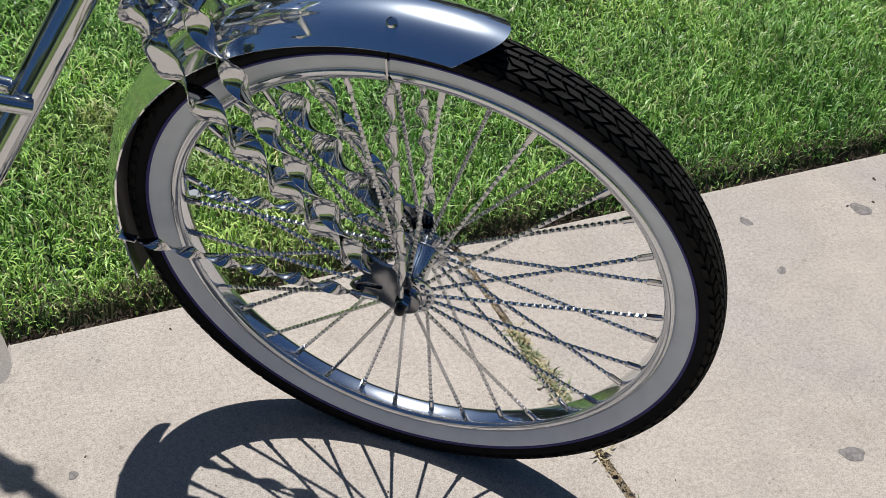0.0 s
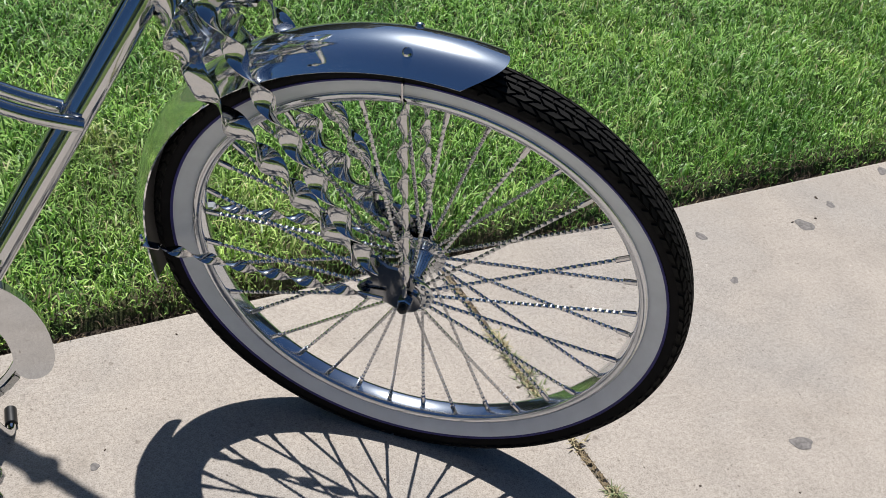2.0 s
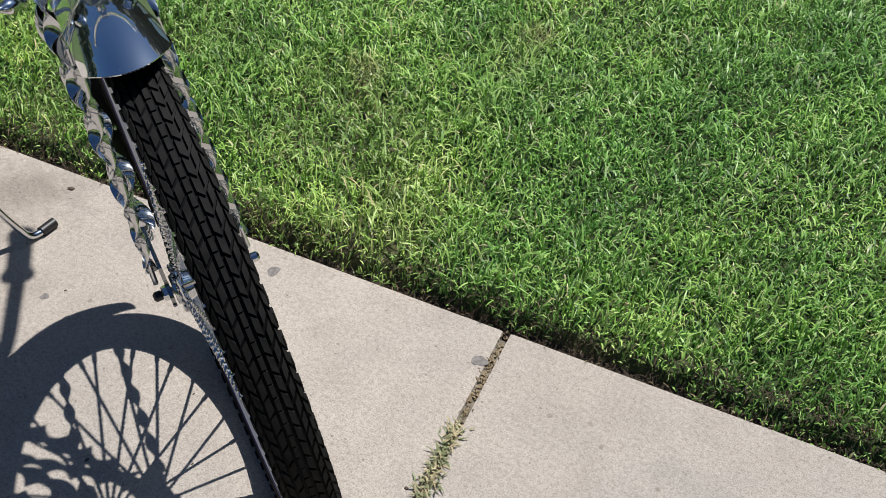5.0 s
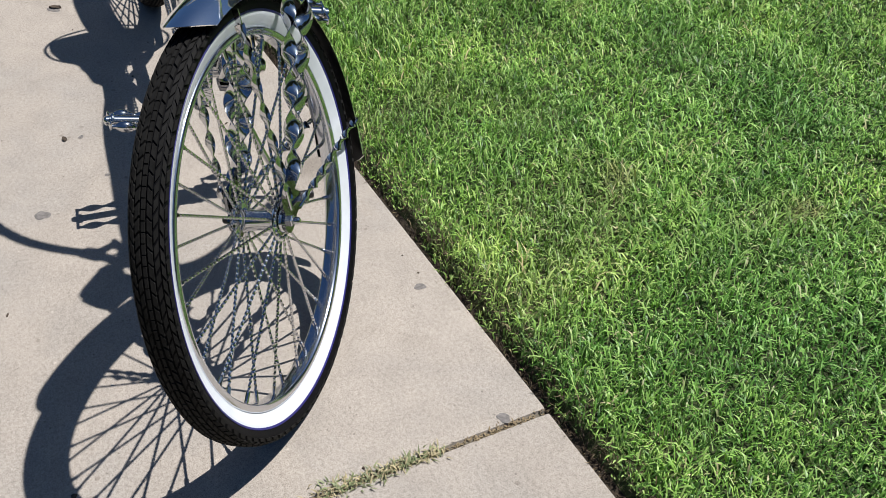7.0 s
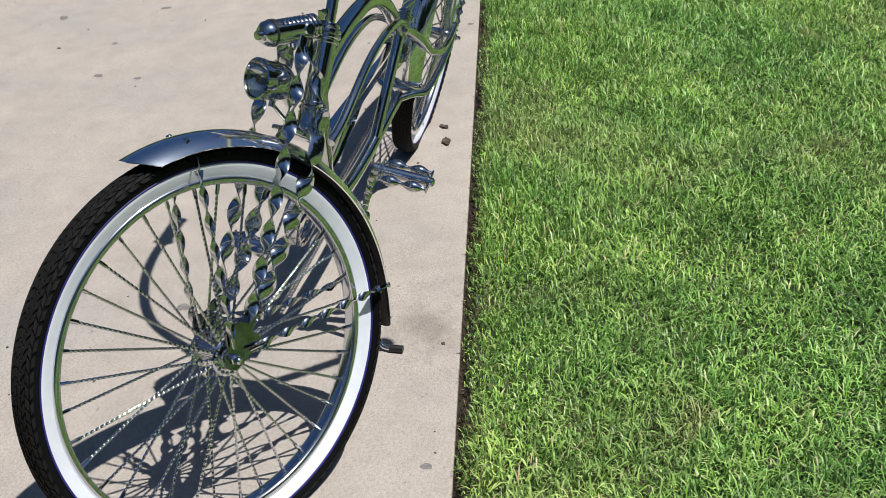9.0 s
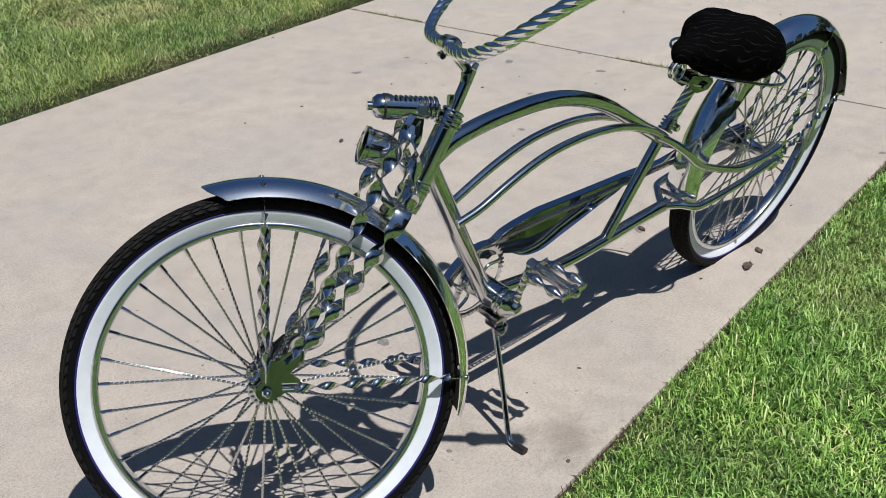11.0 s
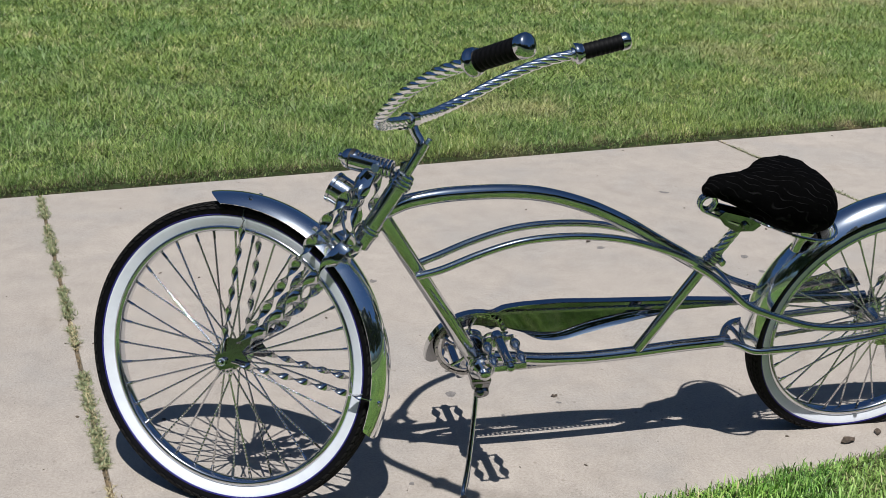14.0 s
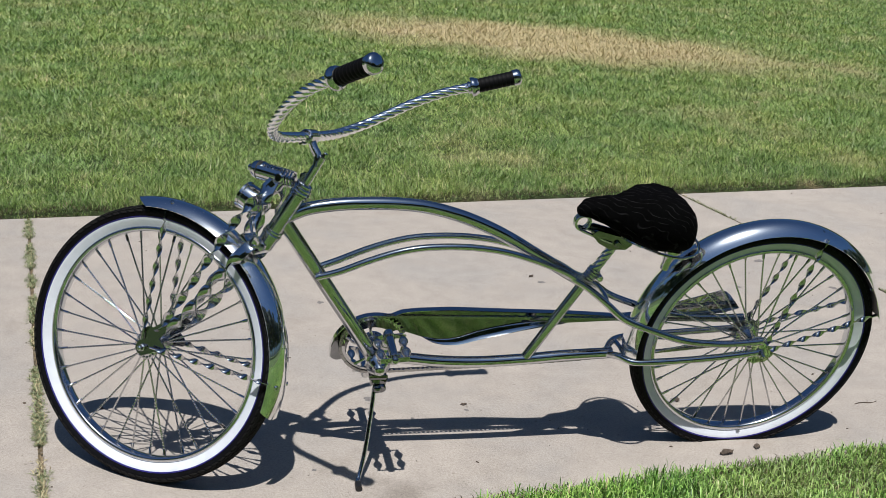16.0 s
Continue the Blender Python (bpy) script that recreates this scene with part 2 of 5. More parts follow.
def ground_material():
    m, t, p = nodes_of("lawn_ground")
    w = world_place(t)
    soil = ramp(t, noise_of(t, 30, 6, 0.7, w), [(0.3, (0.022, 0.025, 0.010)), (0.7, (0.055, 0.052, 0.024))])
    turf = ramp(t, noise_of(t, 7, 6, 0.7, w), [(0.3, (0.024, 0.050, 0.010)), (0.7, (0.052, 0.098, 0.020))])
    base = mixed(t, "MIX", ramp(t, noise_of(t, 90, 3, 0.7, w), [(0.35, (0.2, 0.2, 0.2)), (0.6, (0.8, 0.8, 0.8))]), soil, turf)
    # further out turf is seen, not soil; its colour includes shade between blades
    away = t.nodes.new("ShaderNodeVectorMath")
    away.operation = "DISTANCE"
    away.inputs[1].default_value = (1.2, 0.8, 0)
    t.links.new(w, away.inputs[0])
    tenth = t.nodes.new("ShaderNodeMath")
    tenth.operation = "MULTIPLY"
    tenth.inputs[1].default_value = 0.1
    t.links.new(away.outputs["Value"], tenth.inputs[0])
    shaded_sward = ramp(t, noise_of(t, 5, 7, 0.75, w), [(0.3, (0.034, 0.070, 0.014)), (0.7, (0.068, 0.120, 0.026))])
    base = mixed(t, "MIX", ramp(t, tenth.outputs[0], [(0.34, (0, 0, 0)), (0.50, (1, 1, 1))]), base, shaded_sward)
    base = mixed(t, "MIX", mixed(t, "MULTIPLY", 1.0, dry_mask(t, w), (0.8, 0.8, 0.8)), base, (0.24, 0.18, 0.095))
    t.links.new(base, p.inputs["Base Color"])
    p.inputs["Roughness"].default_value = 0.95
    bump(t, p, noise_of(t, 140, 4, 0.7, w), 0.6, 0.01)
    return m


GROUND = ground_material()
# dark soil, its colour taken darker still for the grass's shade
SOIL = plain_material("shaded_edge_soil", (0.026, 0.018, 0.011), 0.95, 0.5, 40, 0.6, 120, 0.006)
JOINT_SOIL = plain_material("dusty_joint_soil", (0.17, 0.145, 0.11), 0.95, 0.5, 90, 0.5, 300, 0.003)
GUM = plain_material("trodden_gum", (0.19, 0.175, 0.165), 0.9, 0.4, 150, 0.4, 400, 0.001, 0.2)


# ---- mesh helpers ----
def part(name, bm, material, parent=None, label="", m=None, smooth=40):
    me = bpy.data.meshes.new(name)
    bm.normal_update()
    bm.to_mesh(me)
    bm.free()
    me.materials.append(material)
    if smooth:
        me.shade_smooth()
        me.set_sharp_from_angle(angle=radians(smooth))
    ob = new(name, me)
    if parent is not None:
        ob.parent = parent
    if m is not None:
        ob.matrix_basis = m
    return tagged(ob, label)


def curve_points(pts, n):
    """Catmull-Rom through pts, n steps a stretch."""
    p = [Vector(v) for v in pts]
    p = [p[0] * 2 - p[1]] + p + [p[-1] * 2 - p[-2]]
    out = []
    for i in range(1, len(p) - 2):
        a, b, c, d = p[i - 1:i + 3]
        for k in range(n):
            s = k / n
            out.append(0.5 * (2 * b + (c - a) * s + (2 * a - 5 * b + 4 * c - d) * s * s + (3 * b - a - 3 * c + d) * s ** 3))
    return out + [p[-2]]


def even_points(pts, step):
    """The same line with points at an even distance."""
    total, acc = [0.0], 0.0
    for a, b in zip(pts, pts[1:]):
        acc += (b - a).length
        total.append(acc)
    n = max(2, round(acc / step))
    out, k = [], 0
    for i in range(n + 1):
        d = acc * i / n
        while k < len(pts) - 2 and total[k + 1] < d:
            k += 1
        f = (d - total[k]) / max(1e-9, total[k + 1] - total[k])
        out.append(pts[k].lerp(pts[k + 1], min(1, max(0, f))))
    return out


def sweep(bm, pts, section, caps=True, start=None):
    """Carries section(i, s) -> [(u, v)] along pts (s: metres so far)."""
    pts = [Vector(p) for p in pts]
    rings, s, side = [], 0.0, None
    for i, p in enumerate(pts):
        way = (pts[min(i + 1, len(pts) - 1)] - pts[max(i - 1, 0)]).normalized()
        if side is None:
            side = Vector(start) if start is not None else (Vector((0, 1, 0)) if abs(way.y) < 0.9 else Vector((1, 0, 0)))
        side = (side - way * side.dot(way)).normalized()
        up = way.cross(side)
        if i:
            s += (p - pts[i - 1]).length
        rings.append([bm.verts.new(p + side * u + up * v) for u, v in section(i, s)])
    n = len(rings[0])
    for a, b in zip(rings, rings[1:]):
        for k in range(n):
            bm.faces.new((a[k], a[(k + 1) % n], b[(k + 1) % n], b[k]))
    if caps:
        bm.faces.new(rings[0][::-1])
        bm.faces.new(rings[-1])
    return rings


def tube(bm, pts, r, seg=14, caps=True):
    n = len(pts)
    radius = (lambda i: r) if isinstance(r, (int, float)) else (lambda i: r[min(i, len(r) - 1)])
    sweep(bm, pts, lambda i, s: [(radius(i) * math.cos(2 * math.pi * k / seg), radius(i) * math.sin(2 * math.pi * k / seg)) for k in range(seg)], caps)


def twisted(bm, pts, wide, thick, pitch, steps=14, phase=0.0, corners=8, power=1.0):
    """A bar of lens-shaped section, twisted once round in each pitch."""
    pts = even_points([Vector(p) for p in pts], pitch / steps)

    def section(i, s):
        a = 2 * math.pi * s / pitch + phase
        out = []
        for k in range(corners):
            q = 2 * math.pi * k / corners
            x, y = math.cos(q), math.sin(q)
            u = wide / 2 * math.copysign(abs(x) ** power, x)
            v = thick / 2 * math.copysign(abs(y) ** power, y)
            out.append((u * math.cos(a) - v * math.sin(a), u * math.sin(a) + v * math.cos(a)))
        return out
    sweep(bm, pts, section)


def fluted(bm, pts, radius, pitch, steps):
    """A bar of four rounded strands with narrow grooves between them, twisted once round in each pitch."""
    pts = even_points([Vector(p) for p in pts], pitch / steps)

    def section(i, s):
        a = 2 * math.pi * s / pitch
        out = []
        for k in range(24):
            r = radius * (1.0, 0.985, 0.925, 0.80, 0.925, 0.985)[k % 6]
            q = a + 2 * math.pi * k / 24
            out.append((r * math.cos(q), r * math.sin(q)))
        return out
    sweep(bm, pts, section)


def ribbon(bm, pts, wide, thick, pitch, flat, turn, start):
    """A flat bar with thin edges, flat for the first stretch, then twisted once round in each pitch (turn: its hand)."""
    pts = even_points([Vector(p) for p in pts], pitch / 26)

    def section(i, s):
        a = turn * 2 * math.pi * max(0.0, s - flat) / pitch
        out = []
        for x, y in ((1, -0.35), (1, 0.35), (0.82, 1), (0, 1), (-0.82, 1), (-1, 0.35), (-1, -0.35), (-0.82, -1), (0, -1), (0.82, -1)):
            u, v = x * wide / 2, y * thick / 2
            out.append((u * math.cos(a) - v * math.sin(a), u * math.sin(a) + v * math.cos(a)))
        return out
    sweep(bm, pts, section, start=start)


def lathe(bm, profile, seg=48, closed=False, m=None):
    """Turns (radius, along) round the Y axis."""
    rings = []
    for i in range(seg):
        a = 2 * math.pi * i / seg
        ring = []
        for r, y in profile:
            v = Vector((r * math.cos(a), y, r * math.sin(a)))
            ring.append(bm.verts.new(m @ v if m is not None else v))
        rings.append(ring)
    n = len(profile)
    for i in range(seg):
        a, b = rings[i], rings[(i + 1) % seg]
        for k in range(n if closed else n - 1):
            j = (k + 1) % n
            bm.faces.new((a[k], a[j], b[j], b[k]))
    if not closed:
        for k in (0, n - 1):
            if profile[k][0] > 1e-6:
                bm.faces.new([r[k] for r in (rings if k else rings[::-1])])
    bmesh.ops.remove_doubles(bm, verts=[v for r in rings for v in r], dist=1e-7)


def along(a, b):
    """The pose whose Y axis runs from a to b, at a."""
    a, b = Vector(a), Vector(b)
    return Matrix.Translation(a) @ (b - a).to_track_quat("Y", "Z").to_matrix().to_4x4()


def rod(bm, a, b, r, seg=12, bevel=0.0):
    n = (Vector(b) - Vector(a)).length
    e = min(bevel, r * 0.6, n * 0.4)
    prof = [(r, 0), (r, n)] if e == 0 else [(r - e, 0), (r, e), (r, n - e), (r - e, n)]
    lathe(bm, prof, seg, m=along(a, b))


def ball(bm, centre, r, seg=12, squash=(1, 1, 1)):
    bmesh.ops.create_uvsphere(bm, u_segments=seg, v_segments=max(6, seg // 2 + 2), radius=r,
                              matrix=Matrix.Translation(centre) @ Matrix.Diagonal((*squash, 1)))


def box(bm, centre, size, m=None, bevel=0.0):
    mm = Matrix.Translation(centre) @ (m if m is not None else Matrix.Identity(4)) @ Matrix.Diagonal((*size, 1))
    out = bmesh.ops.create_cube(bm, size=1.0, matrix=mm)
    if bevel:
        edges = list({e for v in out["verts"] for e in v.link_edges})
        bmesh.ops.bevel(bm, geom=edges, offset=bevel, segments=2, affect="EDGES", profile=0.7)


def plate(bm, outline, thick, m=None):
    """A flat piece: outline in (x, z), thickness along y."""
    front = [bm.verts.new((x, -thick / 2, z)) for x, z in outline]
    back = [bm.verts.new((x, thick / 2, z)) for x, z in outline]
    n = len(outline)
    bm.faces.new(front)
    bm.faces.new(back[::-1])
    for k in range(n):
        bm.faces.new((front[k], back[k], back[(k + 1) % n], front[(k + 1) % n]))
    if m is not None:
        bmesh.ops.transform(bm, matrix=m, verts=front + back)


# ---- ground and path ----
TURN = radians(9.65)                       # the footpath's heading against the bicycle's
EDGE_A, EDGE_B = -0.373, 2.37              # its two lawn edges
JOINT, SLAB = -0.2745, 3.255                # a joint, and the length of a slab
LAY = Matrix.Rotation(TURN, 4, "Z")
TURF = 0.008                               # how far the soil of the lawn stands above the concrete

# the turf stands a little proud of the concrete, cut off sharply along both edges; under the path the ground drops away
bm = bmesh.new()
rows = []
for k in range(61):
    a = -450 + 15 * k
    rows.append([bm.verts.new(LAY @ Vector((a, b, z))) for b, z in (
        (-450, TURF), (-60, TURF), (-9, TURF), (EDGE_A - 0.030, TURF), (EDGE_A - 0.018, -0.012), (EDGE_A + 0.05, -0.16),
        (EDGE_B - 0.05, -0.16), (EDGE_B + 0.018, -0.012), (EDGE_B + 0.030, TURF), (12, TURF), (60, TURF), (450, TURF))])
for p, q in zip(rows, rows[1:]):
    for k in range(len(p) - 1):
        bm.faces.new((p[k], q[k], q[k + 1], p[k + 1]))
bmesh.ops.recalc_face_normals(bm, faces=bm.faces)
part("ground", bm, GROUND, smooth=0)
tagged(bpy.data.objects["ground"], "flat lawn ground of green turf over dark soil", "lawn", kind="structure")

bm = bmesh.new()
box(bm, (2, (EDGE_A + EDGE_B) / 2, -0.0485), (60, EDGE_B - EDGE_A - 0.03, 0.085))
pavement = tagged(part("pavement", bm, JOINT_SOIL, smooth=0), "pale weathered concrete footpath in long slabs with weedy joints", "footpath", kind="structure")
pavement.matrix_basis = LAY


def slab_mesh():
    bm = bmesh.new()
    box(bm, (0, 0, -0.05), (SLAB - 0.011, EDGE_B - EDGE_A, 0.1), bevel=0.006)
    me = bpy.data.meshes.new("slab")
    bm.to_mesh(me)
    bm.free()
    me.materials.append(CONCRETE)
    return me


slab = slab_mesh()
for name, edge, out in (("edge_soil", EDGE_A, -1), ("edge_soil", EDGE_B, 1)):
    bm = bmesh.new()
    box(bm, (2, edge + out * 0.022, -0.052), (40, 0.044, 0.084))
    ob = tagged(part(name, bm, SOIL, smooth=0), "dark bare soil along the concrete edge, grass shade included", "soil", kind="structure")
    ob.matrix_basis = LAY
for k in range(-8, 10):
    ob = new("slab", slab)
    ob.parent = pavement
    ob.matrix_basis = pose(JOINT + SLAB * (k + 0.5), (EDGE_A + EDGE_B) / 2, 0)
    shade = (0.96, 0.99, 1.03)[(k + 1) % 3]      # each slab was poured from its own mix
    ob.color = (shade, shade * 0.997, shade * 0.99, 1)


# ---- bicycle ----
BIKE = Matrix.Translation((-0.0013, 0.0342, -0.0026)) @ pose(0, 0, 0, 0, 0, 1.16) @ pose(0, 0, 0, 11.66)
bicycle = tagged(new("bicycle"), "long chrome lowrider bicycle with whitewall tyres leaning on its kickstand", "bicycle")
bicycle.matrix_basis = BIKE
# the steered front: x back, y to the right along the axle, z up along the steering axis
FORK = Matrix(((0.6898, 0.5246, 0.4990, 0.0012), (-0.6242, 0.7801, 0.0428, 0.0346), (-0.3668, -0.3410, 0.8656, 0.3369), (0, 0, 0, 1)))
REAR = pose(1.581, 0, 0.329)
# half of the tyre's section, from the bead out to the crown: (radius, half width)
TYRE_SIDE = [(0.2900, 0.0080), (0.2914, 0.0092), (0.2990, 0.0134), (0.3070, 0.0172), (0.3153, 0.0206), (0.3210, 0.0231), (0.3265, 0.0250), (0.3310, 0.0249), (0.3350, 0.0227), (0.3382, 0.0178), (0.3400, 0.0100), (0.3406, 0.0)]


def tyre_mesh():
    bm = bmesh.new()
    half = [(p.x, p.y) for p in curve_points([(r, y, 0) for r, y in TYRE_SIDE], 3)]
    lathe(bm, half + [(r, -y) for r, y in half[-2::-1]], 120, closed=True)
    bmesh.ops.recalc_face_normals(bm, faces=bm.faces)
    return bm


def side_at(r):
    """The tyre's half width at a radius between the bead and the shoulder."""
    for (r0, y0), (r1, y1) in zip(TYRE_SIDE, TYRE_SIDE[1:]):
        if r <= r1:
            return y0 + (y1 - y0) * (r - r0) / (r1 - r0)
    return 0.0


def band(r0, r1, side, lift):
    """A band on the tyre's side between two radii."""
    bm = bmesh.new()
    prof = []
    for k in range(9):
        r = r0 + (r1 - r0) * k / 8
        prof.append((r - lift * 0.5, side * (side_at(r) + lift * (0.25 if k in (0, 8) else 1))))
    back = [(r, y - side * 0.003) for r, y in prof[::-1]]
    lathe(bm, prof + back, 120, closed=True)
    bmesh.ops.recalc_face_normals(bm, faces=bm.faces)
    return bm


CROWN = curve_points([(r, y, 0) for r, y in TYRE_SIDE[5:]] + [(r, -y, 0) for r, y in TYRE_SIDE[-2:4:-1]], 6)


def crown_at(f, lift):
    """The tread surface: f from -1 to 1 across the tyre, raised by lift."""
    q = (f + 1) / 2 * (len(CROWN) - 1)
    i = min(len(CROWN) - 2, max(0, int(q)))
    p, way = CROWN[i].lerp(CROWN[i + 1], q - i), (CROWN[i + 1] - CROWN[i]).normalized()
    return p.x - way.y * lift, p.y + way.x * lift


def tread_mesh():
    """Zigzag rows of moulded blocks round the tyre, a ribbed middle and notched shoulder lugs."""
    verts, faces = [], []
    rows = [(-0.66, 0.085, 92, 0.70, 0.30), (-0.47, 0.070, 112, 0.80, -0.55), (-0.30, 0.062, 112, 0.82, 0.55), (-0.14, 0.055, 112, 0.88, -0.35), (0.0, 0.042, 150, 0.97, 0.0),
            (0.14, 0.055, 112, 0.88, 0.35), (0.30, 0.062, 112, 0.82, -0.55), (0.47, 0.070, 112, 0.80, 0.55), (0.66, 0.085, 92, 0.70, -0.30)]
    for j, (mid, half, count, fill, slant) in enumerate(rows):
        for k in range(count):
            a0 = 2 * math.pi * (k + 0.5 * (j % 2)) / count
            da = math.pi / count * fill
            base = len(verts)
            for lift, shrink in ((-0.001, 1.0), (0.0027, 0.88)):
                for sp, sa in ((-1, -1), (1, -1), (1, 1), (-1, 1)):
                    r, y = crown_at(mid + sp * half * shrink, lift)
                    a = a0 + sa * da * shrink + slant * sp * da
                    verts.append((r * math.cos(a), y, r * math.sin(a)))
            for f in ((4, 5, 6, 7), (0, 1, 5, 4), (1, 2, 6, 5), (2, 3, 7, 6), (3, 0, 4, 7)):
                faces.append([base + q for q in f])
    me = bpy.data.meshes.new("tread")
    me.from_pydata(verts, [], faces)
    bm = bmesh.new()
    bm.from_mesh(me)
    bpy.data.meshes.remove(me)
    bmesh.ops.recalc_face_normals(bm, faces=bm.faces)
    return bm


def spoke_mesh(side):
    """One square wire, twisted, that runs straight out from the hub flange to its nipple in the rim."""
    bm = bmesh.new()
    a, b = Vector((0.0275, side * 0.031, 0)), Vector((0.2788, side * 0.0030, 0))
    twisted(bm, [a, b], 0.0050, 0.0050, 0.034, steps=18, corners=4)
    way = (b - a).normalized()
    rod(bm, b - way * 0.018, b, 0.0035, 8, 0.001)
    ball(bm, a, 0.0034, 8)
    rod(bm, a, (0.0268, side * 0.0352, 0), 0.0022, 8)
    ball(bm, (0.0268, side * 0.0358, 0), 0.0036, 8, (1, 0.6, 1))
    me = bpy.data.meshes.new("spoke")
    bm.to_mesh(me)
    bm.free()
    me.materials.append(SPOKE_CHROME)
    me.shade_smooth()
    me.set_sharp_from_angle(angle=radians(35))
    return me


SPOKES = [spoke_mesh(1), spoke_mesh(-1)]


DISH = Matrix.Translation((0, -0.0028, 0))      # rim and tyre stand a little off the middle of the hub


def wheel(name, m, hub_wide, phase, axle, label):
    bm = bmesh.new()
    prof = [(0.2926, 0.0094), (0.2930, 0.0120), (0.2910, 0.0143), (0.2872, 0.0149), (0.2834, 0.0142), (0.2808, 0.0124), (0.2797, 0.0086), (0.2791, 0.0040), (0.2789, 0.0)]
    prof = prof + [(r, -y) for r, y in prof[-2::-1]] + [(0.2890, -0.006), (0.2880, 0.0), (0.2890, 0.006)]
    lathe(bm, prof, 120, closed=True, m=DISH)
    bmesh.ops.recalc_face_normals(bm, faces=bm.faces)
    rim = part(name, bm, RIM_CHROME, bicycle, label, m, smooth=60)
    part("tyre", tyre_mesh(), RUBBER, rim, "black rubber balloon tyre", DISH)
    tread = part("tread", tread_mesh(), TREAD, rim, "dusty black block tread", DISH, smooth=0)
    tagged(tread, kind="stuff")
    for s in (-1, 1):
        part("whitewall", band(0.2915, 0.3150, s, 0.0012), WHITEWALL, rim, "wide white rubber sidewall band", DISH)
        part("pinstripe", band(0.3144, 0.3180, s, 0.0009), BLUE_LINE, rim, "thin dark blue line round the whitewall", DISH)
    bm = bmesh.new()
    h = hub_wide
    lathe(bm, [(0.006, -h), (0.017, -h), (0.019, -h + 0.003), (0.019, -0.037), (0.0310, -0.034), (0.0322, -0.0325), (0.0310, -0.030), (0.020, -0.027), (0.0165, -0.018),
               (0.0155, 0.0), (0.0165, 0.018), (0.020, 0.027), (0.0310, 0.030), (0.0322, 0.0325), (0.0310, 0.034), (0.019, 0.037), (0.019, h - 0.003), (0.017, h), (0.006, h)], 40)
    part("hub", bm, CHROME, rim, "polished chrome hub with drilled flanges")
    bm = bmesh.new()
    rod(bm, (0, -axle, 0), (0, axle, 0), 0.0048, 12, 0.001)
    part("axle", bm, STEEL, rim)
    for s in (-1, 1):
        bm = bmesh.new()
        rod(bm, (0, s * (axle - 0.014), 0), (0, s * (axle - 0.006), 0), 0.0095, 6, 0.0015)
        rod(bm, (0, s * (axle - 0.017), 0), (0, s * (axle - 0.014), 0), 0.0125, 20, 0.001)
        part("axle_nut", bm, CHROME, rim, "chrome hexagon axle nut")
        bm = bmesh.new()
        rod(bm, (0, s * (axle - 0.007), 0), (0, s * (axle + 0.005), 0), 0.0060, 16, 0.0025)
        part("axle_cap", bm, BLACK_PLASTIC if s > 0 else CHROME, rim, "black axle end cap" if s > 0 else "chrome axle end cap")
    for k in range(36):
        ob = new("spoke", SPOKES[k % 2])
        ob.parent = rim
        ob.matrix_basis = Matrix.Rotation(radians(-10 * k - phase), 4, "Y")
    return rim


wheel("front_wheel", FORK, 0.041, 2.4, 0.060, "chrome rim laced with twisted square spokes")
wheel("rear_wheel", REAR, 0.050, 6.6, 0.078, "chrome rim laced with twisted square spokes")


def fender(name, m, a0, a1, radius, half, depth, beak0, beak1, flare, label):
    """A rolled mudguard from angle a0 to a1 (degrees round the axle); beak: how far its edges stop short; flare: how much its first end opens."""
    bm = bmesh.new()
    n, k = 90, 17
    outer, inner = [], []
    for i in range(n + 1):
        f = i / n
        ro, ri = [], []
        for j in range(k):
            q = -1 + 2 * j / (k - 1)
            edge = abs(q) ** 2.2
            a = radians((a0 + beak0 * edge) * (1 - f) + (a1 - beak1 * edge) * f)
            open_up = flare * max(0.0, 1 - f / 0.16) ** 2
            y = (half + open_up * 0.8) * q
            r = radius - depth * abs(q) ** 2.2 + open_up * (0.3 + 0.7 * abs(q))
            ro.append(bm.verts.new((r * math.cos(a), y, r * math.sin(a))))
            r2, y2 = r - 0.0016, y * (1 - 0.0016 / half)
            ri.append(bm.verts.new((r2 * math.cos(a), y2, r2 * math.sin(a))))
        outer.append(ro)
        inner.append(ri)
    for i in range(n):
        for j in range(k - 1):
            bm.faces.new((outer[i][j], outer[i + 1][j], outer[i + 1][j + 1], outer[i][j + 1]))
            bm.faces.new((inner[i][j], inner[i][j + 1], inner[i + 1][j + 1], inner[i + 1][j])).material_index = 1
        for j in (0, k - 1):
            f = (outer[i][j], inner[i][j], inner[i + 1][j], outer[i + 1][j])
            bm.faces.new(f if j == 0 else f[::-1])
    for i in (0, n):
        for j in range(k - 1):
            f = (outer[i][j], outer[i][j + 1], inner[i][j + 1], inner[i][j])
            bm.faces.new(f if i == 0 else f[::-1])
    bmesh.ops.recalc_face_normals(bm, faces=bm.faces)
    ob = part(name, bm, FENDER_CHROME, bicycle, label, m, smooth=60)
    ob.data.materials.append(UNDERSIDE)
    return ob


def fender_bolt(parent, angle, radius, y, r=0.0055):
    """A cross-headed bolt through the mudguard."""
    bm = bmesh.new()
    out = Vector((math.cos(angle), 0, math.sin(angle)))
    base = out * radius + Vector((0, y, 0))
    nrm = (out * math.cos(y * 24) + Vector((0, math.sin(y * 24), 0))).normalized()
    rod(bm, base - nrm * 0.003, base + nrm * 0.0035, r, 14, 0.0018)
    part("bolt", bm, CHROME, parent, "small chrome bolt head")


